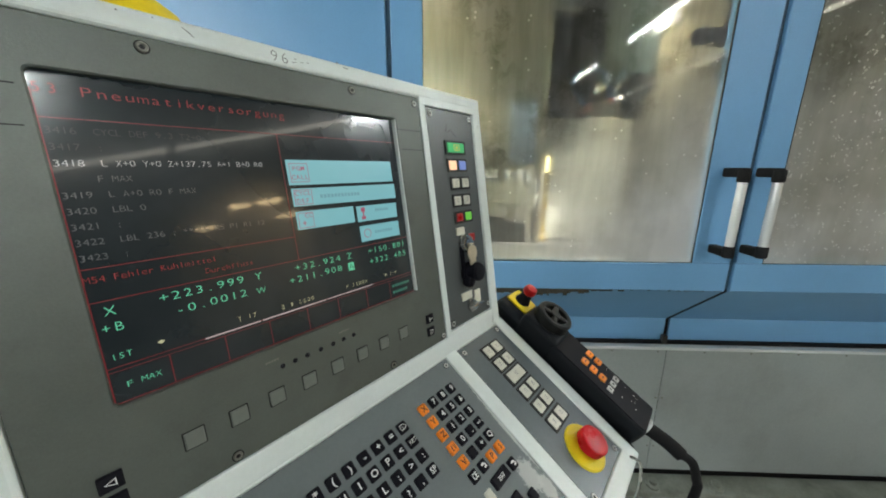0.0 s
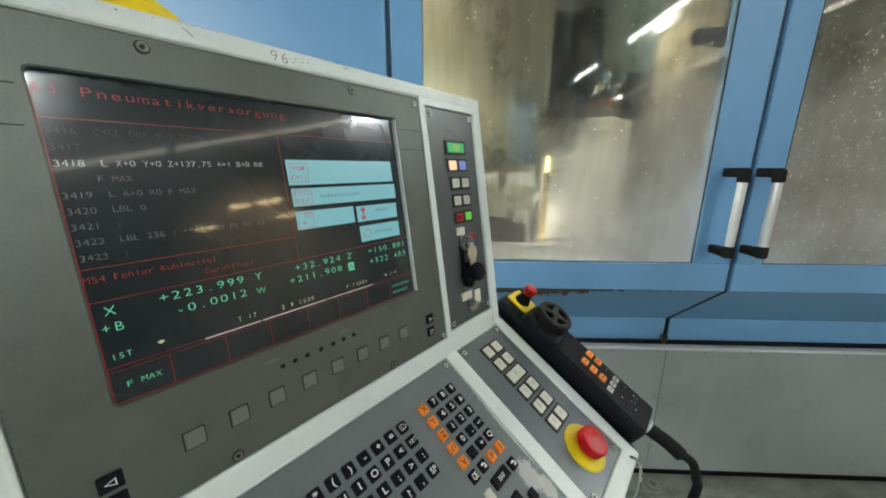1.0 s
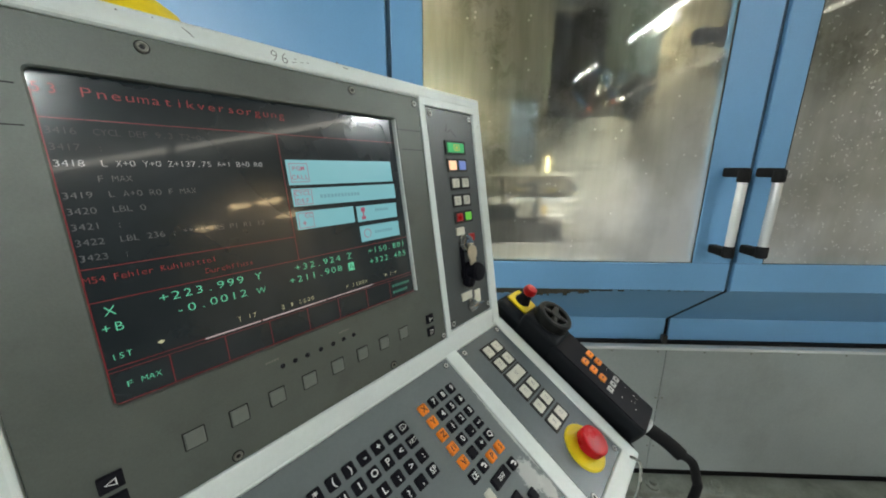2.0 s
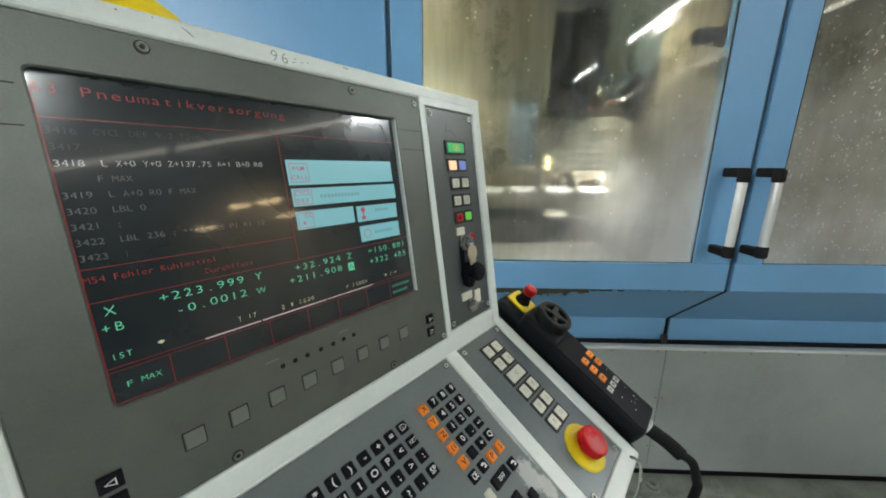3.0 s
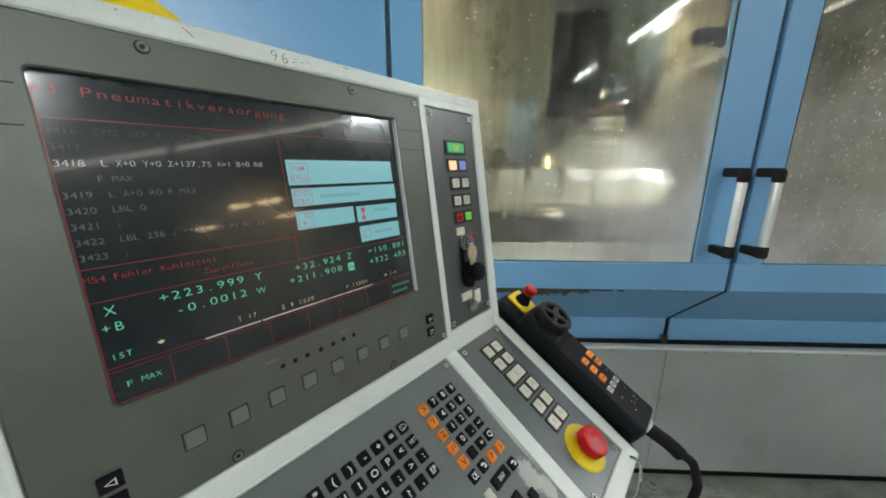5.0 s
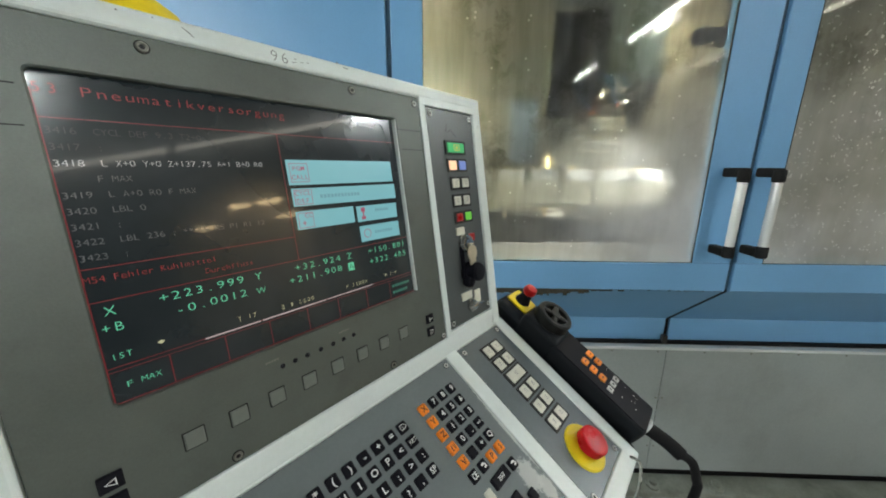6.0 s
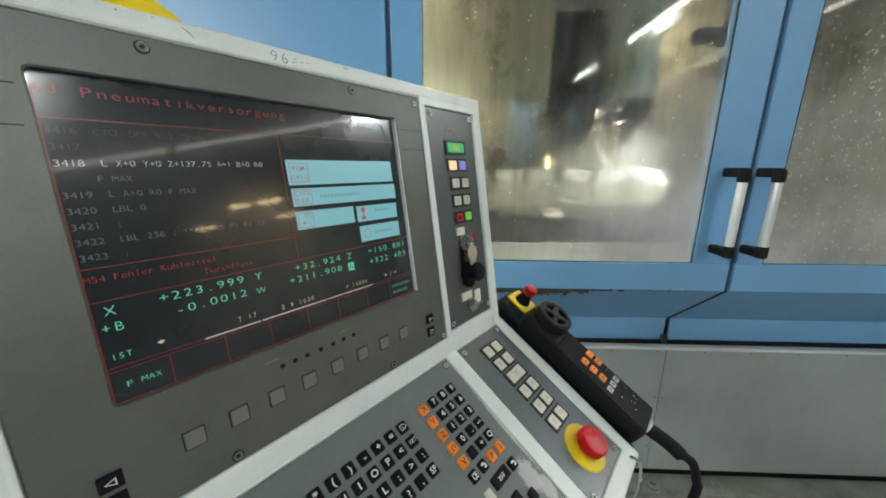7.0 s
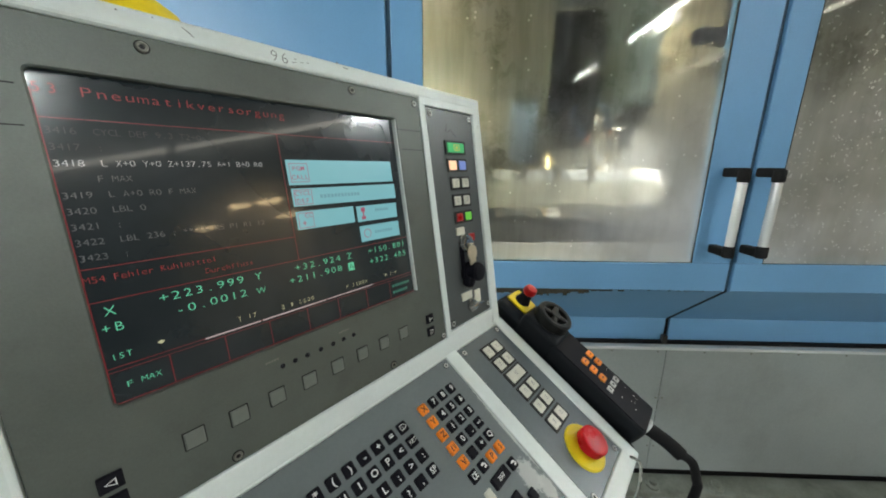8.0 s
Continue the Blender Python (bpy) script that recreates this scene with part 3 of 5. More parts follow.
def door(machine, x0, x1, w0, w1, hx):
    """Blue sheet door: frame round a deep window, folded lower edge, pane set back."""
    z0, z1, top, wtop = 1.095, 1.198, 2.25, 2.12
    t = 0.035
    d = part("door", box(x0, x1, FY - 0.0005, FY + t, z0, z1, 0.004), BLUE, machine, "sky-blue enamelled sliding door with a large window")
    part("stile", box(x0, w0, FY, FY + t, z1, top, 0.004), BLUE, d)
    part("stile", box(w1, x1, FY, FY + t, z1, top, 0.004), BLUE, d)
    part("top_rail", box(w0, w1, FY + 0.0005, FY + t, wtop, top, 0.004), BLUE, d)
    # inward slope and upright strip below it
    bm = bmesh.new()
    pts = [(FY + 0.001, z0 + 0.002), (FY + 0.276, 0.862), (FY + 0.276, 0.757), (FY + 0.300, 0.757), (FY + 0.300, 0.875), (FY + 0.030, z0 + 0.002)]
    sides = [[bm.verts.new((x, y, z)) for y, z in pts] for x in (x0 + 0.001, x1 - 0.001)]
    for k in range(6):
        bm.faces.new((sides[0][k], sides[0][(k + 1) % 6], sides[1][(k + 1) % 6], sides[1][k]))
    bm.faces.new(sides[0][::-1]), bm.faces.new(sides[1])
    bmesh.ops.recalc_face_normals(bm, faces=bm.faces)
    part("skirt", bm, BLUE, d, "folded blue skirt of the door")
    bm = bmesh.new()
    g = 0.002
    for b in ((w0, w0 + g, z1, wtop), (w1 - g, w1, z1, wtop)):
        add_box(bm, b[0], b[1], FY + 0.001, FY + 0.009, b[2], b[3])
    add_box(bm, w0 + g, w1 - g, FY + 0.001, FY + 0.009, z1, z1 + g)
    part("window_gasket", bm, GRIME, d)
    pane = part("window_pane", box(w0 + 0.0005, w1 - 0.0005, FY + 0.003, FY + 0.008, z1 + 0.0005, wtop), PANE, d, "coolant-streaked hazy viewing window")
    pane.visible_shadow = False
    handle(d, hx)
    return d


def machine_shell(machine):
    part("front_panel", box(-1.9, -0.2215, FY, FY + 0.04, 0.77, 2.25, 0.004), BLUE, machine, "fixed sky-blue enamelled front panel")
    # dark strips fill the door gaps, their shade put into the colour
    part("gap_strip", box(-0.2205, -0.2065, FY + 0.010, FY + 0.035, 0.9, 2.25), BLUEDARK, machine)
    part("gap_strip", box(0.9545, 0.9705, FY + 0.012, FY + 0.035, 1.09, 2.25), BLUEDARK, machine)
    bm = bmesh.new()
    pts = [(FY + 0.012, 1.098), (FY + 0.012, 1.089), (FY + 0.284, 0.856), (FY + 0.284, 0.757), (FY + 0.298, 0.757), (FY + 0.298, 0.874), (FY + 0.03, 1.098)]
    s = [[bm.verts.new((x, y, z)) for y, z in pts] for x in (0.9535, 0.9715)]
    for k in range(7):
        bm.faces.new((s[0][k], s[0][(k + 1) % 7], s[1][(k + 1) % 7], s[1][k]))
    bm.faces.new(s[0][::-1]), bm.faces.new(s[1])
    bmesh.ops.recalc_face_normals(bm, faces=bm.faces)
    part("gap_strip", bm, RUBBER, machine, "black strip for the shade in the gap between the doors")
    part("head_panel", box(-1.9, 2.6, FY, FY + 0.04, 2.255, 2.5, 0.004), BLUE, machine)
    part("front_panel", box(2.05, 2.6, FY, FY + 0.04, 0.77, 2.25, 0.004), BLUE, machine)
    for b in ((-1.9, 0.60, FY + 0.045, 3.2), (1.10, 2.6, FY + 0.045, 3.2), (0.601, 1.099, FY + 0.045, 1.97), (0.601, 1.099, 2.50, 3.2)):
        part("roof_panel", box(*b, 2.505, 2.53), STAINLESS, machine)
    part("end_panel", box(-1.93, -1.905, FY, 3.2, 0.1, 2.5), BLUE, machine)
    part("end_panel", box(2.605, 2.63, FY, 3.2, 0.1, 2.5), BLUE, machine)
    part("side_liner", box(2.575, 2.60, FY + 0.05, 2.88, 0.96, 2.495), STAINLESS, machine)
    part("rear_panel", box(-1.9, 2.6, 2.9, 2.93, 0.1, 2.5), STAINLESS, machine)
    # dark slot under the doors, bright lip, galvanised sheets, oily base
    part("sill_slot", box(-1.9, 2.6, LY + 0.012, LY + 0.05, 0.739, 0.7565), RUBBER, machine)
    part("sill_lip", box(-1.9, 2.6, LY - 0.018, LY + 0.02, 0.727, 0.742, 0.003), ALU, machine, "bright folded sheet lip")
    for x0, x1 in ((-1.9, 0.9625), (0.9655, 2.6)):
        part("lower_sheet", box(x0, x1, LY, LY + 0.004, 0.062, 0.726, 0.0012), SHEET, machine, "dull galvanised lower cover sheet")
    rivet = None
    for x in [0.72 + 0.205 * k for k in range(9)] + [-0.6, -0.3, 0.0, 0.3]:
        m = pose(x, LY, 0.711, 90)
        if rivet is None:
            rivet = part("rivet", add_lathe(bmesh.new(), [(0.0045, 0), (0.004, 0.0016), (0.002, 0.0025)], 10), SCREW, machine, at=m)
        else:
            again(rivet, machine, m)
    for z in (0.47, 0.20):
        again(rivet, machine, pose(0.950, LY, z, 90)), again(rivet, machine, pose(0.980, LY, z, 90))
    part("base_casting", box(-1.9, 2.6, LY + 0.02, 2.8, 0.0, 0.06), RUBBER, machine)
    part("base_rail", box(-1.9, 2.6, LY - 0.10, LY + 0.008, 0.0, 0.030, 0.006), BASEIRON, machine, "oily base rail on the floor")
    foot = bmesh.new()
    add_lathe(foot, [(0.03, 0), (0.03, 0.012), (0.018, 0.016), (0.018, 0.034), (0.010, 0.036)], 16)
    f = part("levelling_foot", foot, BASEIRON, machine, "steel levelling screw", pose(0.965, LY - 0.065, 0.031), smooth=True)
    again(f, machine, pose(1.26, LY - 0.065, 0.031))
    # torn rubber lip under the door's lower rail
    rng = random.Random(11)
    bm = bmesh.new()
    x = -0.20
    while x < 0.93:
        w = rng.uniform(0.006, 0.022)
        deep = 0.028 if x < 0.40 else 0.018 if x < 0.47 else 0.008 if x < 0.62 else 0.004
        h = deep * rng.uniform(0.6, 1.0)
        if x < 0.55 or rng.random() < 0.62:
            add_box(bm, x, x + w * 1.02, FY + 0.0010 + rng.uniform(0, 0.001), FY + 0.008, 1.0965 - h, 1.0965, 0.0008, 1)
        x += w
    tagged(part("torn_lip", bm, GRIME, machine, "torn black rubber lip under the door"), kind="stuff")
    # corner bracket at the door gap
    part("gap_bracket", box(0.940, 0.962, LY + 0.004, LY + 0.026, 0.745, 0.785, 0.003), DARKIRON, machine)


def work_area(machine):
    part("side_sheet", box(-1.6, 0.262, 2.30, 2.32, 0.95, 2.5), STAINLESS, machine, "stained stainless sheet of the work area")
    part("side_sheet", box(0.268, 0.56, 2.305, 2.33, 0.95, 2.5), STAINLESS, machine, "stained stainless sheet of the work area")
    part("sheet_fold", box(0.555, 0.585, 2.29, 2.62, 0.95, 2.5, 0.004), STAINLESS, machine)
    part("access_plate", box(0.352, 0.515, 2.292, 2.303, 1.545, 1.94, 0.004), BLUEPLATE, machine, "wet blue-grey access plate")
    part("column", box(0.60, 1.22, 2.62, 2.85, 1.86, 2.5, 0.01), DARKIRON, machine, "dark machine column")
    part("column_rail", box(0.64, 0.70, 2.55, 2.62, 1.86, 2.5, 0.01), DARKIRON, machine)
    part("side_sheet", box(1.30, 2.6, 2.58, 2.60, 0.95, 2.5), STAINLESS, machine, "stained stainless sheet of the work area")
    part("sheet_fold", box(1.27, 1.30, 2.50, 2.64, 0.95, 2.5, 0.004), STAINLESS, machine)
    part("tray_wall", box(-1.6, 2.4, 2.0, 2.02, 0.951, 1.072, 0.003), TRAYWALL, machine, "pale wet wall of the chip tray")
    part("chip_tray", box(-1.6, 2.6, FY + 0.32, 2.88, 0.90, 0.95), APRON, machine, "wet stainless chip tray")
    bm = bmesh.new()
    pts = [(FY + 0.05, 1.09), (FY + 0.40, 0.95), (FY + 0.40, 0.93), (FY + 0.05, 1.07)]
    s = [[bm.verts.new((x, y, z)) for y, z in pts] for x in (-1.6, 2.6)]
    for k in range(4):
        bm.faces.new((s[0][k], s[0][(k + 1) % 4], s[1][(k + 1) % 4], s[1][k]))
    bm.faces.new(s[0][::-1]), bm.faces.new(s[1])
    bmesh.ops.recalc_face_normals(bm, faces=bm.faces)
    part("apron", bm, APRON, machine, "sloping stainless apron")
    rib = None
    for k in range(17):
        m = pose(0.94, 2.60, 0.98 + k * 0.053)
        if rib is None:
            b = bmesh.new()
            add_box(b, -0.335, 0.335, 0, 0.04, 0, 0.041, 0.006)
            add_box(b, -0.335, 0.335, 0.022, 0.05, 0.0412, 0.0528)
            rib = part("cover_slat", b, RIB, machine, at=m)
        else:
            again(rib, machine, m)
    # lamps of the work area: two warm tubes under the roof, one white spot by the column; one small strip glows in
    # place of a lamp's reflection
    for x0, x1 in ((-0.62, 0.03), (1.13, 1.56)):
        y0, z0 = (1.195, 2.06) if x0 < 0 else (2.10, 2.475)
        part("work_lamp", box(x0, x1, y0, y0 + 0.03, z0, z0 + 0.025, 0.005), WARMTUBE, machine, "warm fluorescent lamp over the doors")
    # unseen white fill, added to brighten the middle of the work area
    part("work_lamp", box(1.15, 1.95, 1.36, 1.40, 2.30, 2.32, 0.005), WHITEFILL, machine, "unseen white fill lamp added over the work area")
    # unseen spot added from the right to put glare on the plates
    lamp = bpy.data.lights.new("unseen_spot", "SPOT")
    lamp.energy, lamp.color, lamp.spot_size, lamp.spot_blend, lamp.shadow_soft_size = 560, (1.0, 0.98, 0.95), radians(46), 0.8, 0.04
    spot = new("unseen_spot", lamp)
    spot.matrix_basis = look((1.58, 1.90, 1.97), (1.04, 2.06, 1.49))
    # housing and arm are invented to carry that spot, hidden by the stile
    part("machine_lamp", add_lathe(bmesh.new(), [(0.05, 0.012), (0.06, 0.02), (0.06, 0.08), (0.02, 0.10)], 20, matrix=look((0, 0, 0), (-0.60, 0.16, -0.48)).to_3x3().to_4x4()), DARKIRON, machine, "added round housing for the unseen spot", pose(1.585, 1.895, 1.975), smooth=True)
    part("added_lamp_arm", add_tube(bmesh.new(), [(1.645, 1.88, 2.03), (1.68, 1.88, 2.2), (1.70, 1.88, 2.5)], 0.012), DARKIRON, machine)
    part("spot_lamp", add_lathe(bmesh.new(), [(0.022, 0), (0.026, 0.015), (0.02, 0.05)], 20, (1.05, 1.97, 2.215)), COLDLED, machine, "bright white machine lamp", smooth=True)
    part("spot_bracket", add_tube(bmesh.new(), [(1.05, 1.97, 2.27), (1.10, 2.0, 2.36), (1.2, 2.1, 2.5)], 0.012), DARKIRON, machine)
    part("indicator_strip", box(0.668, 0.688, 2.565, 2.585, 1.485, 1.60, 0.004), YELLOWREFLECTION, machine, "small glowing yellow strip for a lamp's reflection")
    part("strip_post", box(0.664, 0.692, 2.575, 2.598, 0.955, 1.48, 0.004), BRASS, machine)
    # dark jointed arm by the right-hand stile
    bm = bmesh.new()
    add_lathe(bm, [(0.012, -0.040), (0.027, -0.030), (0.033, 0.0), (0.026, 0.026), (0.012, 0.036)], 18, (0.893, 1.40, 1.985), matrix=Euler((0, radians(80), 0)).to_matrix().to_4x4())
    add_tube(bm, [(0.90, 1.40, 1.982), (0.93, 1.40, 1.978), (0.965, 1.40, 1.985)], 0.0125)
    add_tube(bm, [(0.950, 1.40, 1.975), (0.985, 1.40, 2.0), (1.02, 1.42, 2.06), (1.06, 1.5, 2.2), (1.08, 1.6, 2.5)], 0.034)
    part("jointed_arm", bm, RUBBER, machine, "dark jointed hose arm", smooth=True)


def work_fixture(machine):
    """Long clamping beam on a trunnion; its own axis is the turning axis, its free end at x = 0."""
    bm = bmesh.new()
    add_box(bm, -1.75, 0.0, -0.09, 0.09, -0.11, 0.05, 0.006)
    beam = part("clamping_beam", bm, FIXTURE, machine, "wet machined aluminium clamping beam")
    for k in range(6):
        x = -0.03 - 0.195 * k
        bar = bmesh.new()
        add_box(bar, x - 0.155, x, -0.092, -0.050, 0.051, 0.112, 0.003)
        for dx in (0.118, 0.035):
            add_lathe(bar, [(0.009, -0.0008), (0.009, 0.0)], 14, (x - dx, -0.0925, 0.084), mat=1, matrix=Euler((radians(90), 0, 0)).to_matrix().to_4x4())
        part("work_plate", bar, [WETPLATE, RUBBER], beam, "wet ground workpiece")
        part("clamp_rail", box(x - 0.160, x - 0.002, -0.046, 0.07, 0.051, 0.094, 0.004), JAW, beam, "oily clamping rail")
        b = box(x - 0.186, x - 0.163, -0.094, 0.07, 0.051, 0.124, 0.004)
        part("clamp", b, JAW, beam, "dark clamping jaw")
        b = bmesh.new()
        add_lathe(b, [(0.010, 0), (0.012, 0.004), (0.012, 0.028), (0.007, 0.034)], 12, (x - 0.10, -0.01, 0.0945))
        part("clamp_bolt", b, BRASS, beam, "brass clamping bolt", smooth=True)
        part("face_plate", box(x - 0.186, x - 0.004, -0.097, -0.0905, -0.085, 0.046, 0.002), FIXTURE, beam)
        part("top_block", box(x - 0.065, x - 0.025, -0.03, 0.01, 0.0945, 0.120, 0.003), JAW, beam)
        part("under_clamp", box(x - 0.13, x - 0.09, -0.10, -0.04, -0.17, -0.111, 0.004), JAW, beam)
    part("end_disc", add_lathe(bmesh.new(), [(0.075, 0.001), (0.075, 0.022), (0.05, 0.03), (0.02, 0.034)], 28, matrix=Euler((0, radians(90), 0)).to_matrix().to_4x4()), STEEL, beam, smooth=True)
    carriage = part("trunnion_carriage", box(-1.75, -0.03, 2.04, 2.28, 0.96, 1.197, 0.01), DARKIRON, machine, "dark carriage under the beam")
    return beam, carriage


def spindle_head(machine):
    """Head with ram, spindle nose, tool, hoses and coolant nozzles; its origin is at the tool's upper end."""
    bm = bmesh.new()
    add_box(bm, 0.05, 0.22, 0.0, 0.47, 0.118, 0.95, 0.012)
    head = part("spindle_head", bm, RAM, machine, "grey-green spindle ram")
    part("guide_strip", box(0.043, 0.0495, 0.355, 0.385, 0.632, 0.94, 0.002), BRASS, head, "brass guide strip on the ram")
    part("nose_flange", box(-0.06, 0.205, 0.012, 0.40, 0.095, 0.1175, 0.006), OXIDE, head, "red-brown flange under the ram")
    part("spindle_nose", add_lathe(bmesh.new(), [(0.03, -0.01), (0.045, 0.0), (0.05, 0.05), (0.085, 0.07), (0.095, 0.134)], 28, (0.02, 0.06, 0)), STEEL, head, "steel spindle nose", smooth=True)
    part("tool_holder", add_lathe(bmesh.new(), [(0.010, -0.10), (0.013, -0.06), (0.020, -0.05), (0.026, -0.012), (0.026, 0.0)], 20, (0, 0, 0)), STEEL, head, "silver tool holder", smooth=True)
    part("drill", add_lathe(bmesh.new(), [(0.001, -0.185), (0.006, -0.175), (0.007, -0.10)], 12), BRASS, head, "slim cutting tool", smooth=True)
    # slide beside the spindle with its bracket, valves and fittings
    b = bmesh.new()
    add_box(b, -0.075, 0.040, 0.30, 0.46, 0.10, 0.60, 0.02)
    part("side_casting", b, DARKIRON, head, "dark casting beside the spindle")
    b = bmesh.new()
    add_box(b, -0.25, -0.06, 0.03, 0.20, -0.015, 0.06, 0.015)
    add_box(b, -0.14, -0.05, 0.05, 0.18, 0.06, 0.12, 0.01)
    add_lathe(b, [(0.042, -0.105), (0.048, -0.09), (0.048, -0.02), (0.03, -0.014)], 16, (-0.165, 0.06, 0))
    part("valve_block", b, DARKIRON, head, "dark valve block under the casting", smooth=True)
    for x, y, z, r, m in ((-0.235, 0.02, 0.045, 0.016, OXIDE), (-0.20, 0.01, 0.005, 0.013, OXIDE), (-0.155, 0.005, 0.035, 0.018, DARKIRON), (-0.115, 0.01, 0.0, 0.014, OXIDE), (-0.085, 0.0, 0.045, 0.015, STEEL)):
        part("hose_fitting", add_lathe(bmesh.new(), [(r * 0.6, -0.030), (r, -0.022), (r, 0.0), (r * 0.7, 0.004), (r * 0.7, 0.025)], 10, (x, y, z)), m, head, smooth=True)
    b = bmesh.new()
    add_box(b, 0.10, 0.155, 0.0, 0.12, -0.10, 0.13, 0.015)
    add_lathe(b, [(0.03, -0.03), (0.035, 0.0), (0.03, 0.03)], 14, (0.19, 0.03, 0.06), matrix=Euler((0, radians(70), 0)).to_matrix().to_4x4())
    add_tube(b, [(0.12, 0.05, 0.10), (0.16, 0.04, 0.03), (0.19, 0.03, 0.06)], 0.018)
    part("hose_block", b, DARKIRON, head, "dark hose block beside the spindle")
    for pts, tip in (([(-0.20, -0.02, 0.12), (-0.24, -0.05, 0.06), (-0.20, -0.06, -0.01), (-0.150, -0.05, -0.05)], (-0.136, -0.05, -0.063)), ([(-0.13, -0.02, 0.14), (-0.09, -0.06, 0.11), (-0.05, -0.06, 0.03), (-0.026, -0.05, -0.015)], (-0.02, -0.05, -0.030))):
        part("coolant_hose", add_tube(bmesh.new(), pts, 0.0105, 10, 0.25, 7), HOSEBLUE, head, "blue link coolant hose", smooth=True)
        d = (Vector(tip) - Vector(pts[-1])).normalized()
        b = bmesh.new()
        rot = d.to_track_quat("Z", "Y").to_matrix().to_4x4()
        add_lathe(b, [(0.012, -0.014), (0.012, 0.006), (0.005, 0.022)], 12, pts[-1], matrix=rot)
        part("coolant_nozzle", b, NOZZLE, head, "orange coolant nozzle", smooth=True)
    # glint on the tool holder, made as a tiny glowing bead
    part("nose_glint", add_lathe(bmesh.new(), [(0.007, -0.004), (0.009, 0.0), (0.008, 0.012)], 14, (0.030, -0.030, -0.006)), NOSEGLINT, head, "small glowing bead for the glint on the tool holder", smooth=True)
    return head


def coolant(machine):
    """A jet that shoots out of the nozzle, and the spray that stands round the tool."""
    b = bmesh.new()
    d = Vector((0.62, 0.05, -0.78)).normalized()
    rot = d.to_track_quat("Z", "Y").to_matrix().to_4x4()
    add_lathe(b, [(0.003, 0.0), (0.006, 0.10), (0.012, 0.20)], 10, matrix=rot)
    jet = part("coolant_jet", b, JET, machine, "white jet of cutting coolant")
    mist = None
    for k, (w, y) in enumerate(((0.40, -0.07), (0.46, 0.0), (0.42, 0.08))):
        b = bmesh.new()
        n = 14
        vs = {}
        for i in range(n + 1):
            for j in range(n + 1):
                u, v = i / n * 2 - 1, j / n
                p = Vector((u * w, y + 0.10 * u * u + 0.02 * noise.noise(Vector((u * 2, v * 3, k))), 0.10 - 0.62 * v))
                vs[i, j] = b.verts.new(p)
        for i in range(n):
            for j in range(n):
                b.faces.new((vs[i, j], vs[i + 1, j], vs[i + 1, j + 1], vs[i, j + 1]))
        sheet = part("coolant_mist" if k == 0 else "mist_veil", b, SPRAY, machine if k == 0 else mist, "pale drifting coolant spray", smooth=True)
        mist = mist or sheet
    return jet, mist


hall()
hall_lights()
for cx, cy, cw, ch in ((9.0, -4.1, 0.8, 2.6), (9.0, -2.95, 0.9, 2.9), (9.0, -1.75, 1.1, 2.6), (9.0, -0.55, 0.7, 2.9), (9.0, 1.2, 0.7, 2.2)):
    tool_cabinet(cx, cy, cw, ch)
machine = thing("machining_center", pose(0, 0, 0), "large sky-blue machining centre with hazy windows", "machine")
machine_shell(machine)
door(machine, -0.206, 0.954, -0.107, 0.824, 0.879)
door(machine, 0.9725, 2.045, 1.062, 1.95, 0.983)
work_area(machine)
beam, carriage = work_fixture(machine)
head = spindle_head(machine)
jet, mist = coolant(machine)

# ---- control console ----
CONSOLE = pose(-0.15871, 0.32496, 1.46702, 90 - 8.983, 0, 52.326)   # centre of the display, z towards the operator
DESK = CONSOLE.inverted() @ pose(-0.13050, 0.30318, 1.24157, 90 - 59.052, 0, 52.326)   # top edge of the keyboard slope
MM = 0.001


def mm(*v):
    return [a * MM for a in v]


def console_body(console):
    """Pale sheet housing: an upright box with a rim, and the sloping desk below it."""
    upper = part("upper_housing", box(-0.214, 0.345, -0.225, 0.161, -0.13, -0.012, 0.012, 3), WHITE, console, "pale grey enamelled upper housing", smooth=True)
    for b, r, s in (((-0.218, 0.349, 0.1465, 0.165, -0.07, 0.004), 0.004, 3), ((0.3255, 0.3485, -0.226, 0.16, -0.07, 0.0038), 0.004, 3), ((-0.2178, -0.1985, -0.226, 0.16, -0.07, 0.0038), 0.004, 3),
                    ((0.1995, 0.2115, -0.21, 0.147, -0.07, 0.0030), 0.001, 1), ((-0.20, 0.3257, -0.2275, -0.2025, -0.07, 0.0034), 0.002, 2), ((0.2, 0.33, -0.21, -0.1965, -0.07, 0.0031), 0.001, 1), ((0.2, 0.33, 0.1385, 0.15, -0.07, 0.0036), 0.001, 1)):
        part("rim_bar", box(*b, r, s), WHITE, upper)
    desk = part("desk_housing", box(-0.214, 0.354, -0.286, 0.0, -0.10, -0.008, 0.010, 3), WHITE, console, "pale grey enamelled desk housing", DESK, smooth=True)
    for b, r, s in (((-0.218, 0.358, -0.0035, 0.004, -0.05, 0.0026), 0.002, 2), ((0.3335, 0.3585, -0.290, 0.003, -0.05, 0.0030), 0.003, 3), ((0.1895, 0.2155, -0.285, 0.000, -0.05, 0.0024), 0.001, 1),
                    ((-0.218, -0.2, -0.290, 0.003, -0.05, 0.0030), 0.003, 3), ((-0.217, 0.3575, -0.290, -0.2645, -0.05, 0.0028), 0.003, 3)):
        part("rim_bar", box(*b, r, s), WHITE, desk)
    # column that carries the console, behind and below it
    inv = CONSOLE.inverted()
    bm = bmesh.new()
    add_box(bm, -0.06, 0.06, -0.04, 0.04, 0.02, 1.24, 0.008)
    add_box(bm, -0.20, 0.20, -0.15, 0.15, 0.0, 0.02, 0.006)
    part("stand", bm, WHITE, console, "pale grey steel stand", inv @ pose(-0.13, 0.50, 0.0, 0, 0, 52.3))


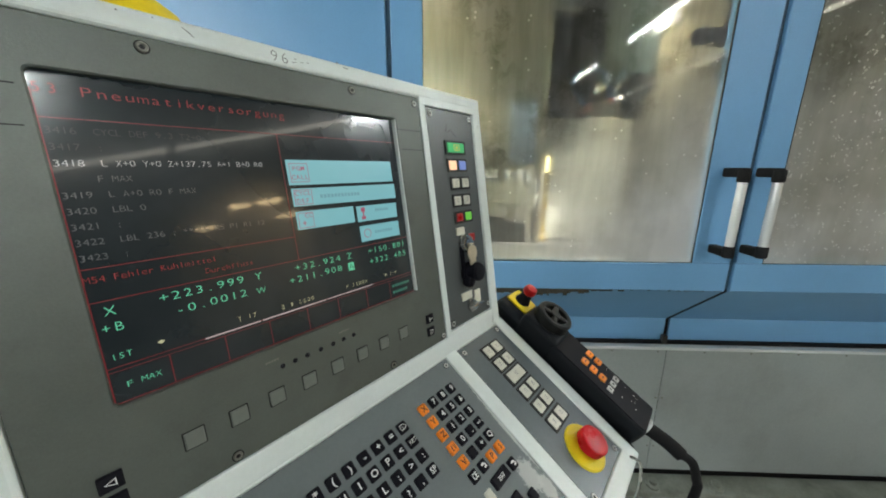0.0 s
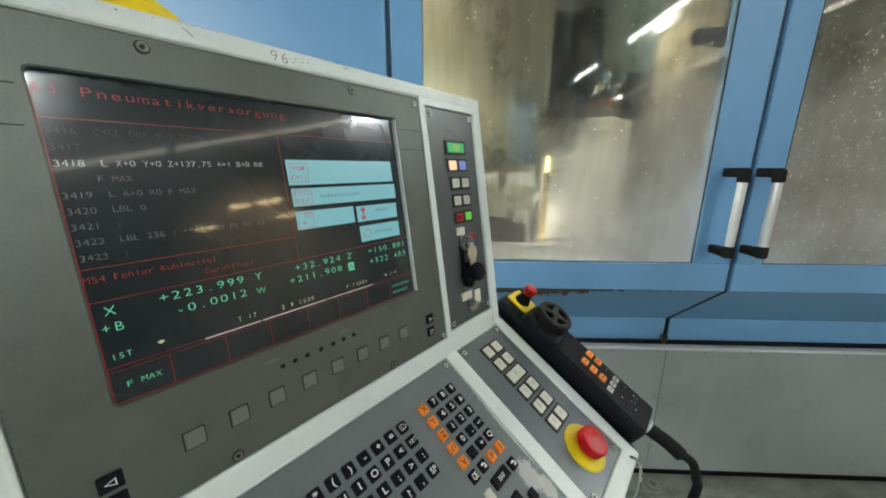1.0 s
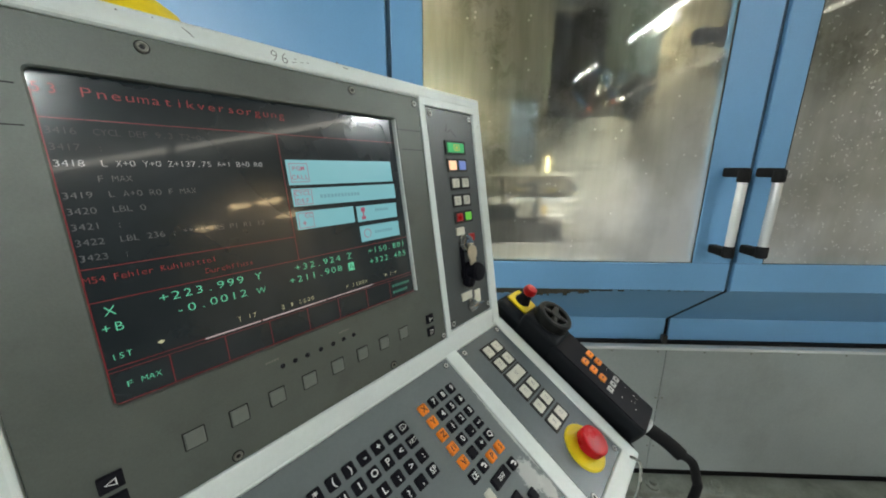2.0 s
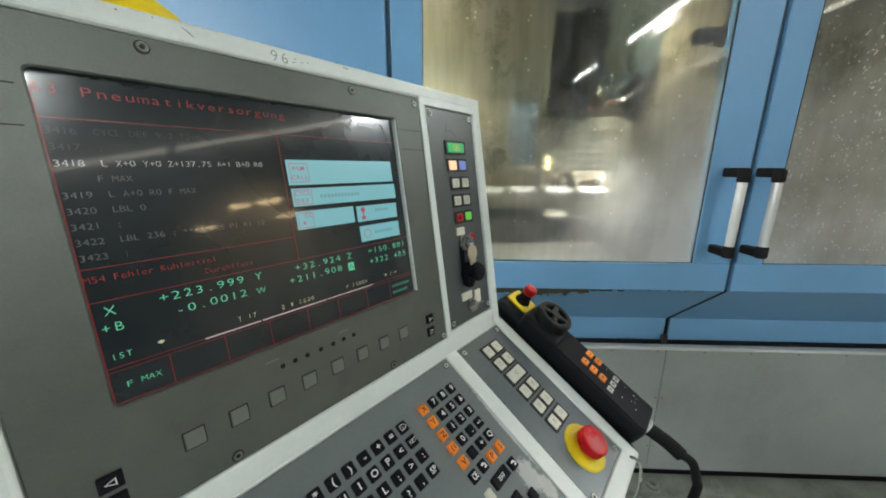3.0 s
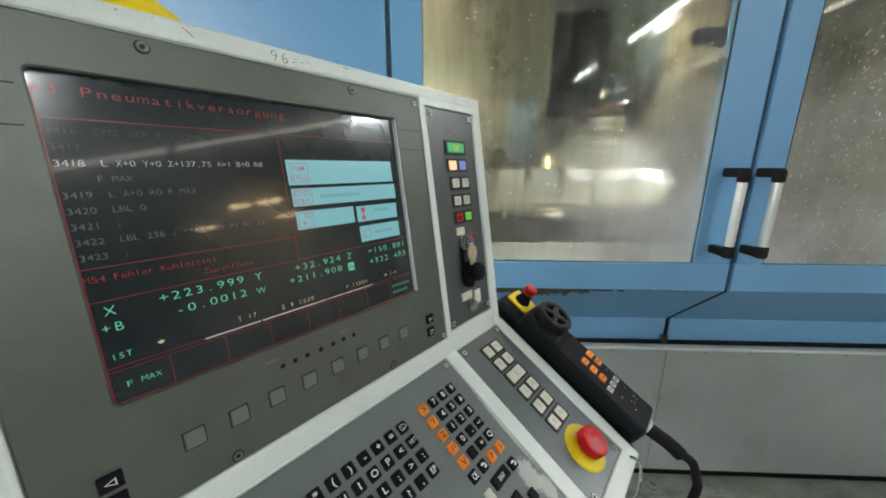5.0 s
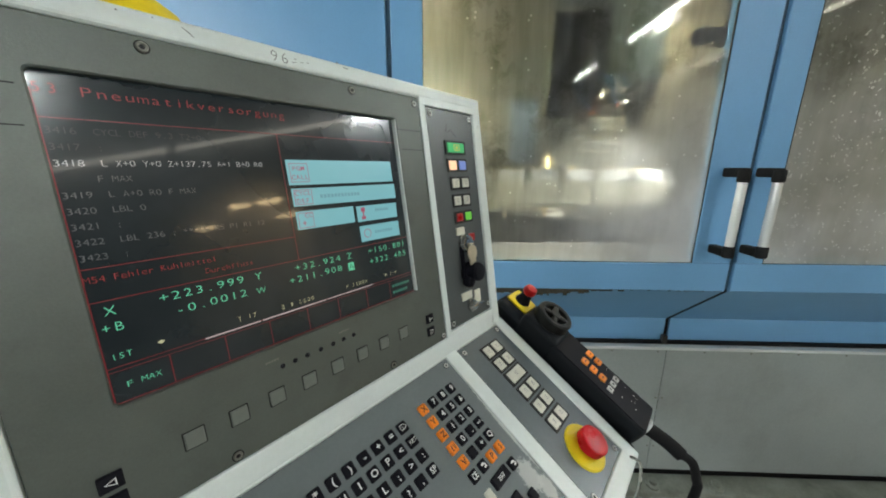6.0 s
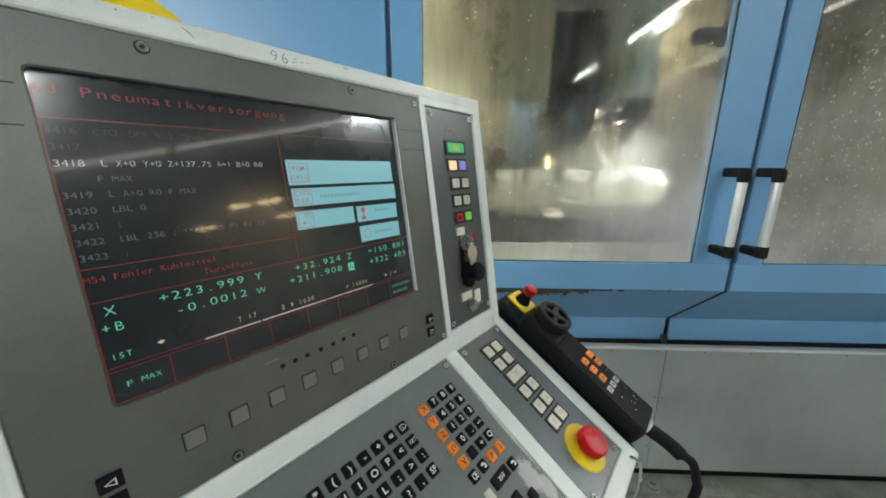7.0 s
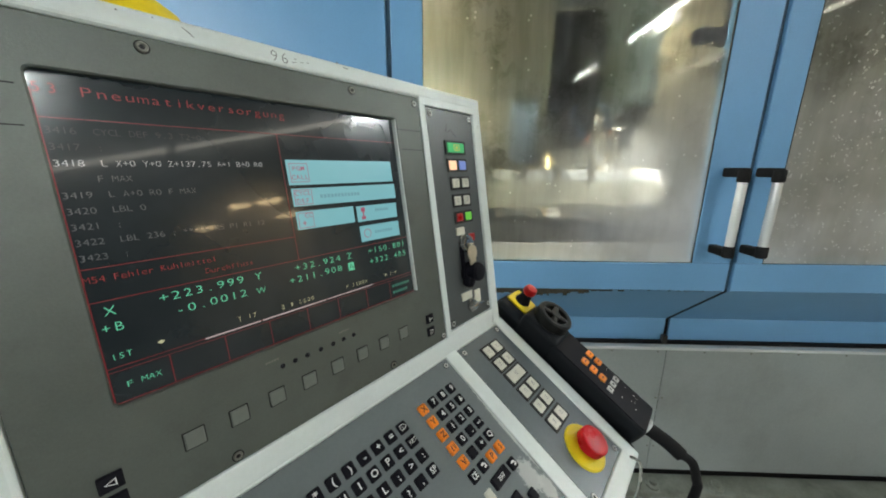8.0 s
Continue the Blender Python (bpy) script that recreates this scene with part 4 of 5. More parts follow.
def screw_at(console_part, x, y, z, r=0.0048):
    bm = bmesh.new()
    add_lathe(bm, [(r, 0), (r, 0.0002)], 22, mat=1)
    add_lathe(bm, [(r * 0.80, 0.0002), (r * 0.78, 0.0012), (r * 0.68, 0.0016), (r * 0.46, 0.0016), (r * 0.44, 0.0006)], 22)
    add_lathe(bm, [(r * 0.40, 0.0007), (r * 0.40, 0.0009)], 6, mat=1)
    part("screw", bm, [SCREW if r == 0.0048 else NICKEL, RUBBER], console_part, "socket head screw", pose(x, y, z), smooth=True)


def monitor(console):
    """Grey-green plate with the recessed display, soft keys, lamps and arrow keys."""
    bm = bmesh.new()
    add_plate(bm, -0.198, 0.199, -0.202, 0.1465, -0.006, 0.002, 0.003, 0.0008, hole=(-0.152, 0.152, -0.114, 0.114, 0.004))
    plate = part("monitor_plate", bm, PLATE, console, "grey-green painted monitor front plate")
    for x, y in mm(-91.8, 138.7), mm(89.4, 138.3), mm(-89, -195.5), mm(92.5, -195.6):
        screw_at(plate, x, y, 0.0021)
    for x, y in mm(189.3, 137.5), mm(192.2, -195):
        screw_at(plate, x, y, 0.0021, 0.0044)
    key = None
    for k in range(8):
        m = pose(-0.1143 + k * 0.0329, -0.1615, 0.002)
        if key is None:
            b = bmesh.new()
            add_plate(b, -0.0078, 0.0078, -0.0078, 0.0078, -0.0015, 0.0002, 0.001, 0.0002, mat=1)
            add_plate(b, -0.0068, 0.0068, -0.0068, 0.0068, -0.001, 0.0016, 0.0008, 0.0008)
            key = part("soft_key", b, [SOFTKEY, RUBBER], plate, "pale grey soft key", m)
        else:
            again(key, plate, m)
    lamp = None
    for x in (-38.8, -26.4, -13.6, 1.3, 16.0, 29.0, 42.4):
        m = pose(x * MM, -0.1354, 0.0021)
        if lamp is None:
            lamp = part("pilot_lamp", add_lathe(bmesh.new(), [(0.0024, 0), (0.0024, 0.0004), (0.0012, 0.001)], 14), BLACK, plate, "small dark pilot lamp", m, smooth=True)
        else:
            again(lamp, plate, m)
    for x, y, s in ((-0.1637, -0.1623, "left"), (-0.1637, -0.1785, "right"), (0.1665, -0.160, "right"), (0.1660, -0.1785, "ring")):
        b = bmesh.new()
        add_plate(b, -0.0068, 0.0068, -0.0062, 0.0062, 0.0, 0.0028, 0.0012, 0.001)
        if s == "ring":
            for a0, a1, b0, b1 in ((-0.0030, 0.0030, 0.0018, 0.0025), (-0.0030, 0.0030, -0.0025, -0.0018), (-0.0030, -0.0023, -0.0025, 0.0025), (0.0023, 0.0030, -0.0025, 0.0025)):
                add_quad(b, a0, a1, b0, b1, 0.0030, 1)
        else:
            g = -1 if s == "left" else 1
            tri = [Vector((-0.0030 * g, 0.0028, 0.003)), Vector((-0.0030 * g, -0.0028, 0.003)), Vector((0.0036 * g, 0, 0.003))]
            mid = sum(tri, Vector()) / 3
            inner = [mid + (v - mid) * 0.66 for v in tri]
            for k in range(3):
                vs = [b.verts.new(p) for p in (tri[k], tri[(k + 1) % 3], inner[(k + 1) % 3], inner[k])]
                b.faces.new(vs).material_index = 1
        part("arrow_key", b, [BLACK, LEGEND], plate, "black key with a white sign", pose(x, y, 0.002), smooth=False)
    # pale inner edge of the display opening
    part("inner_edge", box(0.1500, 0.1519, -0.1135, 0.1135, -0.0038, 0.0016), WHITE, plate, "pale inner edge of the display opening")
    # saw slots at both edges, faint printed marks above the pilot lamps
    for x0, x1, y in ((-198, -157, 102.3), (-198, -157.5, 77.6), (155, 195.5, 101.2), (157, 195, 76.1)):
        part("slot", box(x0 * MM, x1 * MM, y * MM - 0.0004, y * MM + 0.0004, 0.0015, 0.00215), RUBBER, plate, "thin dark slot")
    for x in (-0.047, 0.031):
        b = bmesh.new()
        for k in range(5):
            add_quad(b, x - 0.0062 + k * 0.0026, x - 0.0045 + k * 0.0026, -0.1277, -0.1258, 0.0021)
        part("print_mark", b, SCREW, plate)
    return plate


def display(console):
    """Dark glass with the machine controller's picture on it."""
    z = -0.0040
    glass = part("display", box(-0.1535, 0.1535, -0.1155, 0.1155, -0.012, z, 0.0), GLASS_BLACK, console, "dark glossy display showing a milling program")
    glass.data.shade_flat()
    Z = z + 0.0003
    frame_bars = bmesh.new()
    for x0, x1, y0, y1 in ((-151.8, -151.0, -114, 103), (-152, 150, 84.6, 85.2), (-2.4, -1.7, -38.6, 85), (-152, -2, -15.7, -15.0), (-152, 151, -39.2, -38.5), (-152, 151, -87.6, -87.0), (-152, 151, -90.6, -90.1), (-152, 151, -113.9, -113.2)):
        add_quad(frame_bars, *mm(x0, x1, y0, y1), Z)
    for x in (-116.7, -78.2, -40.6, -2.6, 33.5, 72.2, 108.5):
        add_quad(frame_bars, *mm(x - 0.35, x + 0.35, -113.4, -90.3), Z)
    part("grid_line", frame_bars, TX_REDLINE, glass, "thin red dividing lines")
    b = bmesh.new()
    add_quad(b, *mm(-92, -48, -88.1, -86.9), Z + 0.0001), add_quad(b, *mm(-46, 20, -88.1, -86.9), Z + 0.0001), add_quad(b, *mm(22, 84, -87.9, -86.9), Z + 0.0001)
    part("progress_line", b, TX_PALE, glass)

    def line(body, x, y, h, pitch, mat, name="text_line", squeeze=None):
        part(name, add_text(bmesh.new(), body, x * MM, y * MM, h * MM, pitch * MM, Z + 0.0001, squeeze=squeeze and squeeze * MM), mat, glass)

    line("53", -149.0, 103.6, 6.2, 7.0, TX_RED)
    line("Pneumatikversorgung", -126.4, 103.2, 6.4, 7.35, TX_RED, squeeze=8.4)
    rows = [("3416  CYCL DEF 9.3 T2+0", TX_DIM), ("3417  ;", TX_DIM), ("3418  L X+0 Y+0 Z+137.75 A+1 B+0 R0", TX_WHITE), ("     F MAX", TX_GREY), ("3419  L A+0 R0 F MAX", TX_GREY), ("3420  LBL 0", TX_GREY), ("3421  ;", TX_GREY), ("3422  LBL 236 ; ***** K5 P1 R1 12", TX_GREY), ("3423  ;", TX_GREY)]
    for k, (body, m) in enumerate(rows):
        line(body, -148.6, 77.2 - 10.62 * k, 4.4, 3.72, m, squeeze=5.2)
    line("M54 Fehler Kuhlmittel", -149.5, -23.0, 4.6, 3.78, TX_RED, squeeze=5.4)
    line("Durchfluss", -80, -31.8, 4.4, 3.78, TX_RED, squeeze=5.2)
    line("X", -142.3, -46.3, 6.6, 7.4, TX_GREEN), line("+B", -146.4, -58.3, 6.4, 7.0, TX_GREEN)
    line("+223.999", -112, -45.6, 6.3, 7.75, TX_GREEN, squeeze=8.6), line("-0.0012", -103.8, -57.9, 6.3, 7.75, TX_GREEN, squeeze=8.6)
    line("Y", -42.5, -45.8, 7.0, 7.4, TX_GREEN), line("W", -42.2, -59.4, 5.6, 7.4, TX_GREEN)
    line("+32.924", -4.6, -46.4, 6.3, 7.75, TX_GREEN, squeeze=8.6), line("+211.908", -12.2, -57.8, 6.3, 7.75, TX_GREEN, squeeze=8.6)
    line("Z", 57.0, -46.5, 7.0, 7.4, TX_GREEN)
    b = bmesh.new()
    add_quad(b, *mm(53.4, 61.0, -63.6, -54.4), Z)
    part("axis_field", b, TX_GREEN, glass)
    part("text_line", add_text(bmesh.new(), "A", 0.0572, -0.059, 0.0058, 0.007, Z + 0.0002), GLASS_BLACK, glass)
    line("+150.801", 86.6, -46.2, 6.6, 7.75, TX_GREEN, squeeze=8.2), line("+322.485", 86.6, -58.9, 6.6, 7.75, TX_GREEN, squeeze=8.2)
    line("T 17", -64.4, -80.0, 3.9, 4.2, TX_YELLOW), line("Z S 2200", -25.6, -81.2, 3.9, 4.4, TX_YELLOW), line("F 12000", 48.0, -80.9, 3.8, 4.3, TX_YELLOW), line("M 3/9", 105, -80.6, 3.6, 4.0, TX_YELLOW)
    line("IST", -146.2, -79.6, 4.3, 4.1, TX_GREEN), line("F MAX", -141.6, -101.6, 4.2, 4.1, TX_GREEN, squeeze=6)
    b = bmesh.new()
    for k, y in enumerate((-98.2, -106.6)):
        for j in range(7 - k):
            add_quad(b, *mm(113 + j * 4.4, 116.2 + j * 4.4, y - 1.7, y + 1.7), Z)
    part("text_line", b, TX_TEAL, glass)
    b = bmesh.new()
    vs = [b.verts.new(Vector(mm(-119.5 + dx, -78.6 + dy, 0)) + Vector((0, 0, Z))) for dx, dy in ((-2.4, 0), (0, -1.6), (2.4, 0), (0, 1.6))]
    b.faces.new(vs)
    part("cursor_mark", b, TX_YELLOW, glass)
    # pale cyan status fields with their small pictograms
    for x0, x1, y0, y1 in ((1.6, 138, 35.8, 60.8), (2.6, 139.5, 14.4, 32.4), (2.9, 72, -9.4, 9.2), (75.9, 138, -10, 8.4), (76.6, 138, -34, -15.2)):
        f = part("status_field", add_quad(bmesh.new(), *mm(x0, x1, y0, y1), Z), TX_CYAN, glass, "pale cyan status field")
    def picture(bm):
        part("pictogram", bm, TX_PINK, glass)

    for (x0, x1, y0, y1), words in (((4.5, 24, 38.5, 57.5), (("PGM", 9, 52.4), ("CALL", 7.6, 43.6))), ((4.8, 24, 15.8, 31), (("CYCL", 7.6, 27.4), ("DEF", 9, 19.6))), ((4.8, 21.5, -8, 7.6), (("CC", 14.2, 4.4), ("+", 11, -3)))):
        icon = bmesh.new()
        for a in ((x0, x1, y1 - 0.6, y1), (x0, x1, y0, y0 + 0.6), (x0, x0 + 0.6, y0, y1), (x1 - 0.6, x1, y0, y1)):
            add_quad(icon, *mm(*a), Z + 0.0001)
        for body, x, y in words:
            add_text(icon, body, x * MM, y * MM, 0.0046 if body != "+" else 0.007, 0.0046, Z + 0.0001, thin=0.004)
        picture(icon)
    icon = bmesh.new()
    add_quad(icon, *mm(82, 88, 1.5, 6.6), Z + 0.0001), add_quad(icon, *mm(82, 88, -7.5, -4), Z + 0.0001), add_quad(icon, *mm(84, 86, -4, 1.5), Z + 0.0001)
    picture(icon)
    icon = bmesh.new()
    for k in range(18):
        a0, a1 = 2 * math.pi * k / 18, 2 * math.pi * (k + 1) / 18
        icon.faces.new([icon.verts.new((0.087 + r * math.cos(a), -0.0245 + r * math.sin(a), Z + 0.0001)) for r, a in ((0.0046, a0), (0.0054, a0), (0.0054, a1), (0.0046, a1))])
    picture(icon)
    b = bmesh.new()
    for k in range(12):
        add_quad(b, *mm(33 + k * 4.3, 36 + k * 4.3, 21.2, 25.0), Z + 0.0001)
    for k in range(8):
        add_quad(b, *mm(98 + k * 3.6, 100.6 + k * 3.6, -26.4, -22.8), Z + 0.0001)
    for k in range(6):
        add_quad(b, *mm(103 + k * 3.6, 105.6 + k * 3.6, 0.2, 3.6), Z + 0.0001)
    part("text_line", b, TX_BLUEGREY, glass)


def lit_button(panel, x0, x1, y0, y1, mats, z=0.0015, gap=0.0025, sign=None):
    """Black bezel with one or more caps side by side."""
    b = bmesh.new()
    add_plate(b, *mm(x0, x1, y0, y1), 0.0, 0.0018, 0.0015, 0.0006)
    bezel = part("button_bezel", b, BEZEL, panel, at=pose(0, 0, z))
    n = len(mats)
    w = (x1 - x0) / n
    for i, m in enumerate(mats):
        if m is None:
            continue
        b = bmesh.new()
        add_plate(b, *mm(x0 + i * w + (3.3 if n > 1 else 4.8), x0 + (i + 1) * w - (3.3 if n > 1 else 4.8), y0 + 3.2, y1 - 3.2), 0.001, 0.0030, 0.0016, 0.0012)
        mat = [m]
        if m is CREAM:
            cx, cy = x0 + (i + 0.5) * w, (y0 + y1) / 2
            for dy in (-2.2, 0.6, 2.8):
                add_quad(b, *mm(cx - 3.4, cx + 2.8, cy + dy, cy + dy + 0.9), 0.00305, 1)
            mat = [m, LABELGREY]
        if sign and i == 0:
            cx, cy = x0 + (i + 0.5) * w, (y0 + y1) / 2
            for a in ((-7, 7, 3.6, 4.6), (-7, 7, -4.6, -3.6), (-7, -5.8, -4.6, 4.6), (5.8, 7, -4.6, 4.6), (-2.5, 2.5, -2, 2)):
                add_quad(b, *mm(cx + a[0], cx + a[1], cy + a[2], cy + a[3]), 0.0035, 1)
            mat = [m, sign]
        part("button_cap", b, mat, panel, at=pose(0, 0, z))


def side_panel(console):
    b = bmesh.new()
    add_plate(b, 0.2122, 0.3242, -0.1955, 0.1378, -0.004, 0.0012, 0.002, 0.0008)
    panel = part("switch_panel", b, SLATE3, console, "slate switch plate with lit buttons")
    for x, y in mm(221, 129), mm(316.5, 129.5), mm(219, -187), mm(318.5, -184.5):
        screw_at(panel, x, y, 0.0013, 0.0052)
    lit_button(panel, 246, 297, 72, 93.2, [LIT_GREEN], sign=LIT_AMBER)
    lit_button(panel, 247, 296.5, 45.5, 66, [LIT_ORANGE, LIT_BLUE])
    lit_button(panel, 250, 299, 18, 38.6, [CREAM, CREAM])
    lit_button(panel, 250.5, 297.5, -9.2, 11.2, [CREAM, CREAM])
    lit_button(panel, 251.5, 297.5, -35, -15.6, [DARKRED, LIT_LIME])
    for x0, x1, y0, y1, m in ((251, 272, -53.4, -41.2, CREAM), (277, 298, -67, -54.8, DARKRED), (246.8, 274, -160, -147, CREAM), (281, 297, -173, -151, CREAM)):
        part("label_plate", add_plate(bmesh.new(), *mm(x0, x1, y0, y1), 0.0, 0.002, 0.001, 0.0006), m, panel, at=pose(0, 0, 0.0012))
    # key switch with its key and a black fob
    b = bmesh.new()
    add_lathe(b, [(0.0150, 0), (0.0152, 0.006), (0.0130, 0.0095), (0.009, 0.0100), (0.009, 0.012)], 32, (0.2685, -0.068, 0.0012))
    part("key_switch", b, CHROME, panel, "chrome key switch", smooth=True)
    b = bmesh.new()
    add_box(b, -0.0045, 0.0045, -0.0012, 0.0012, 0.0, 0.006, 0.0005)
    add_plate(b, -0.0115, 0.0115, -0.026, -0.002, 0.004, 0.0066, 0.0105, 0.0007)
    add_plate(b, -0.0075, 0.0075, -0.034, -0.020, 0.0041, 0.0065, 0.003, 0.0006)
    add_box(b, -0.0042, 0.0036, -0.058, -0.032, 0.0042, 0.0062, 0.0008)
    for k in range(4):
        add_box(b, 0.0030, 0.0062 - 0.0012 * (k % 2), -0.0555 + k * 0.0062, -0.0515 + k * 0.0062, 0.0043, 0.0061, 0.0004)
    add_lathe(b, [(0.0028, 0.0061), (0.0028, 0.0064)], 12, (0, -0.006, 0), mat=1)
    part("key", b, [BRASSGREY, RUBBER], panel, "worn steel key hanging from the switch", pose(0.2690, -0.069, 0.0110, 0, 0, -3))
    b = bmesh.new()
    add_lathe(b, [(0.0175, 0.0), (0.0185, 0.003), (0.0185, 0.006), (0.0165, 0.0065), (0.0162, 0.0085)], 28, (0.2700, -0.1165, 0.0012))
    add_lathe(b, [(0.0150, 0.0085), (0.0155, 0.012), (0.0150, 0.022), (0.0125, 0.025), (0.002, 0.026)], 28, (0.2715, -0.1150, 0.0012))
    add_lathe(b, [(0.004, -0.009), (0.008, -0.006), (0.0095, 0.0), (0.008, 0.006), (0.004, 0.009)], 18, (0.2590, -0.1290, 0.0105))
    add_box(b, 0.2535, 0.2600, -0.112, -0.062, 0.0012, 0.0075, 0.0028)
    part("rotary_knob", b, BLACK, panel, "black knob and key fob", smooth=True)
    b = bmesh.new()
    add_lathe(b, [(0.011, 0), (0.011, 0.004), (0.008, 0.008), (0.0065, 0.010)], 24, (0.2705, -0.172, 0.0012))
    add_box(b, 0.266, 0.292, -0.1745, -0.1695, 0.010, 0.0125, 0.001)
    part("key_switch", b, STEEL, panel, "chrome key switch with a lever", smooth=True)
    # rubbed pencil marks
    for x, y, a in ((0.262, 0.108, 30), (0.272, 0.104, -40), (0.255, 0.112, 70)):
        part("scratch", box(-0.006, 0.006, -0.0004, 0.0004, 0, 0.0002), RUBBER, panel, at=pose(x, y, 0.0012, 0, 0, a))


def keyboard(console):
    b = bmesh.new()
    add_plate(b, -0.199, 0.1885, -0.2635, -0.0045, -0.004, 0.0012, 0.002, 0.0008)
    panel = part("keyboard_plate", b, SLATE, console, "slate keyboard plate, rubbed pale in one corner", DESK)
    screw_at(panel, 0.1795, -0.0135, 0.0013, 0.0046)
    screw_at(panel, 0.1795, -0.2545, 0.0013, 0.0048)

    def key(x, y, sign, mats, w=12.9, h=12.9, size=6.8):
        b = bmesh.new()
        add_plate(b, -w / 2 * MM, w / 2 * MM, -h / 2 * MM, h / 2 * MM, 0, 0.0028, 0.0018, 0.0010)
        add_plate(b, -(w / 2 - 1.3) * MM, (w / 2 - 1.3) * MM, -(h / 2 - 1.3) * MM, (h / 2 - 1.3) * MM, 0.002, 0.0036, 0.0014, 0.0006)
        if sign == "del":
            for a in ((-4, 1, 2.6, 3.3), (-4, 1, -3.3, -2.6), (-4.6, -4, -3.3, 3.3)):
                add_quad(b, *mm(*a), 0.0037, 1)
            for s in (1, -1):
                b.faces.new([b.verts.new(mm(px, py * s, 3.7)) for px, py in ((1, 3.3), (4.6, 0.3), (4.2, -0.2), (0.6, 2.7))][::s]).material_index = 1
            add_text(b, "x", -0.0010, 0.0, 0.0036, 0.004, 0.0037, 1)
        elif sign == "ret":
            add_quad(b, *mm(-3.5, 1.5, 0.6, 3.2), 0.0037, 1), add_quad(b, *mm(-1, 3.6, -3, -1.2), 0.0037, 1), add_quad(b, *mm(1.6, 3.2, -1.2, 1.8), 0.0037, 1)
        elif sign:
            n = len(sign)
            hgt = size if n == 1 else 6.4 if n == 2 else 4.4
            pit = 4.4 if n == 2 else 3.6
            add_text(b, sign, -(n - 1) / 2 * pit * MM, 0, hgt * MM, pit * MM, 0.0037, 1, squeeze=hgt * 1.08 * MM, thin=0.018)
        part("key", b, mats, panel, at=pose(x * MM, y * MM, 0.0012))

    dark, bright = [BLACK, LEGEND], [ORANGE, DARKLEG]
    columns = (("9", "6", "3", "+/-", "Q", "I"), ("8", "5", "2", ".", "+", "P"), ("7", "4", "1", "0", "", "ret"), ("X", "Y", "Z", "IV", "V", "CE"))
    for i, col in enumerate(columns):
        for j, c in enumerate(col):
            hot = (i == 3 and j < 5) or (j == 5 and i < 2)
            key(158.5 - 18.4 * i, -42.7 - 18.55 * j, c, bright if hot else dark)
    letters = (("del", "=", "+", "-", ")", "(", "*"), ("RET", "<", "P", "O", "I", "U", "Y"), (":", ">", ";", "L", "K", "J"), ("SP", ",", "?", "M", "N"))
    for j, row in enumerate(letters):
        for i, c in enumerate(row):
            key(66 - 18.55 * i, -44 - 18.5 * j, c, dark)
    key(131.5, -157.5, "ENT", dark, 31, 13.6), key(158, -159, "ret", dark), key(104.5, -160.5, "", [CREAM, LEGEND], 11, 13)
    key(131.5, -184, "", dark), key(152, -196, "", dark)
    return panel


def operation_panel(console):
    b = bmesh.new()
    add_plate(b, 0.2160, 0.3332, -0.2640, -0.0045, -0.004, 0.0012, 0.002, 0.0008)
    panel = part("operation_plate", b, SLATE2, console, "slate plate with cream push buttons", DESK)
    for x, y in mm(225, -14), mm(324.5, -13), mm(325, -256), mm(225, -256):
        screw_at(panel, x, y, 0.0013, 0.005)
    for k, y in enumerate((-35.4, -61.0, -87.4, -114.6, -142.4, -170.4)):
        lit_button(panel, 254.5, 303.5, y - 12.2, y + 12.2, [CREAM] if k == 2 else [CREAM, CREAM])
    # emergency stop
    b = add_lathe(bmesh.new(), [(0.0325, 0), (0.0325, 0.002), (0.031, 0.0034), (0.020, 0.0040)], 40, (0.2775, -0.2205, 0.0012))
    part("stop_collar", b, YELLOW, panel, "yellow emergency stop collar", smooth=True)
    b = bmesh.new()
    add_lathe(b, [(0.013, 0), (0.013, 0.005), (0.0185, 0.0060), (0.0202, 0.0075), (0.0206, 0.0185), (0.0203, 0.0205), (0.0192, 0.0216), (0.0170, 0.0220), (0.004, 0.0221)], 40, (0.2775, -0.2205, 0.005))
    part("stop_button", b, RED, panel, "red emergency stop mushroom button", smooth=True)
    return panel


def pencil_mark(console):
    """Faint pencil scrawl on the rim."""
    b = add_text(bmesh.new(), "96", 0.0055, 0.1552, 0.0100, 0.0098, 0.0042, thin=-0.018)
    for x, y, w in ((22, 153, 4.5), (25, 156.5, 2.5), (31, 154.5, 3.0), (38, 155.5, 2.0)):
        add_quad(b, *mm(x, x + w, y, y + 0.6), 0.0042)
    for x, y, a in ((-62, 157.5, 35), (-60, 155.8, 40), (84, 160.5, 12)):
        d = Vector((math.cos(radians(a)), -math.sin(radians(a)), 0)) * 0.0032
        w = Vector((d.y, -d.x, 0)) * 0.11
        c = Vector(mm(x, y, 4.2))
        b.faces.new([b.verts.new(v) for v in (c - d - w, c + d - w, c + d + w, c - d + w)])
    part("pencil_mark", b, PENCIL, console)


def paint_chips(console):
    """Small knocks through the enamel of the rim."""
    rng = random.Random(3)
    for x, y, r in ((-82, 161, 0.7), (-4, 163.5, 0.6), (74, 164, 1.2), (147, 163.6, 1.3), (246, 163.8, 1.0), (337, 120, 1.0), (341, -40, 1.2), (-102, 160, 0.8), (118, 163.9, 0.9)):
        b = bmesh.new()
        n = 9
        b.faces.new([b.verts.new((r * MM * rng.uniform(0.5, 1.0) * math.cos(2 * math.pi * k / n) * 1.3, r * MM * rng.uniform(0.5, 1.0) * math.sin(2 * math.pi * k / n), 0)) for k in range(n)])
        part("paint_chip", b, PENCIL, console, at=pose(x * MM, y * MM, 0.00425 if y > 150 and y < 162 else 0.0041))


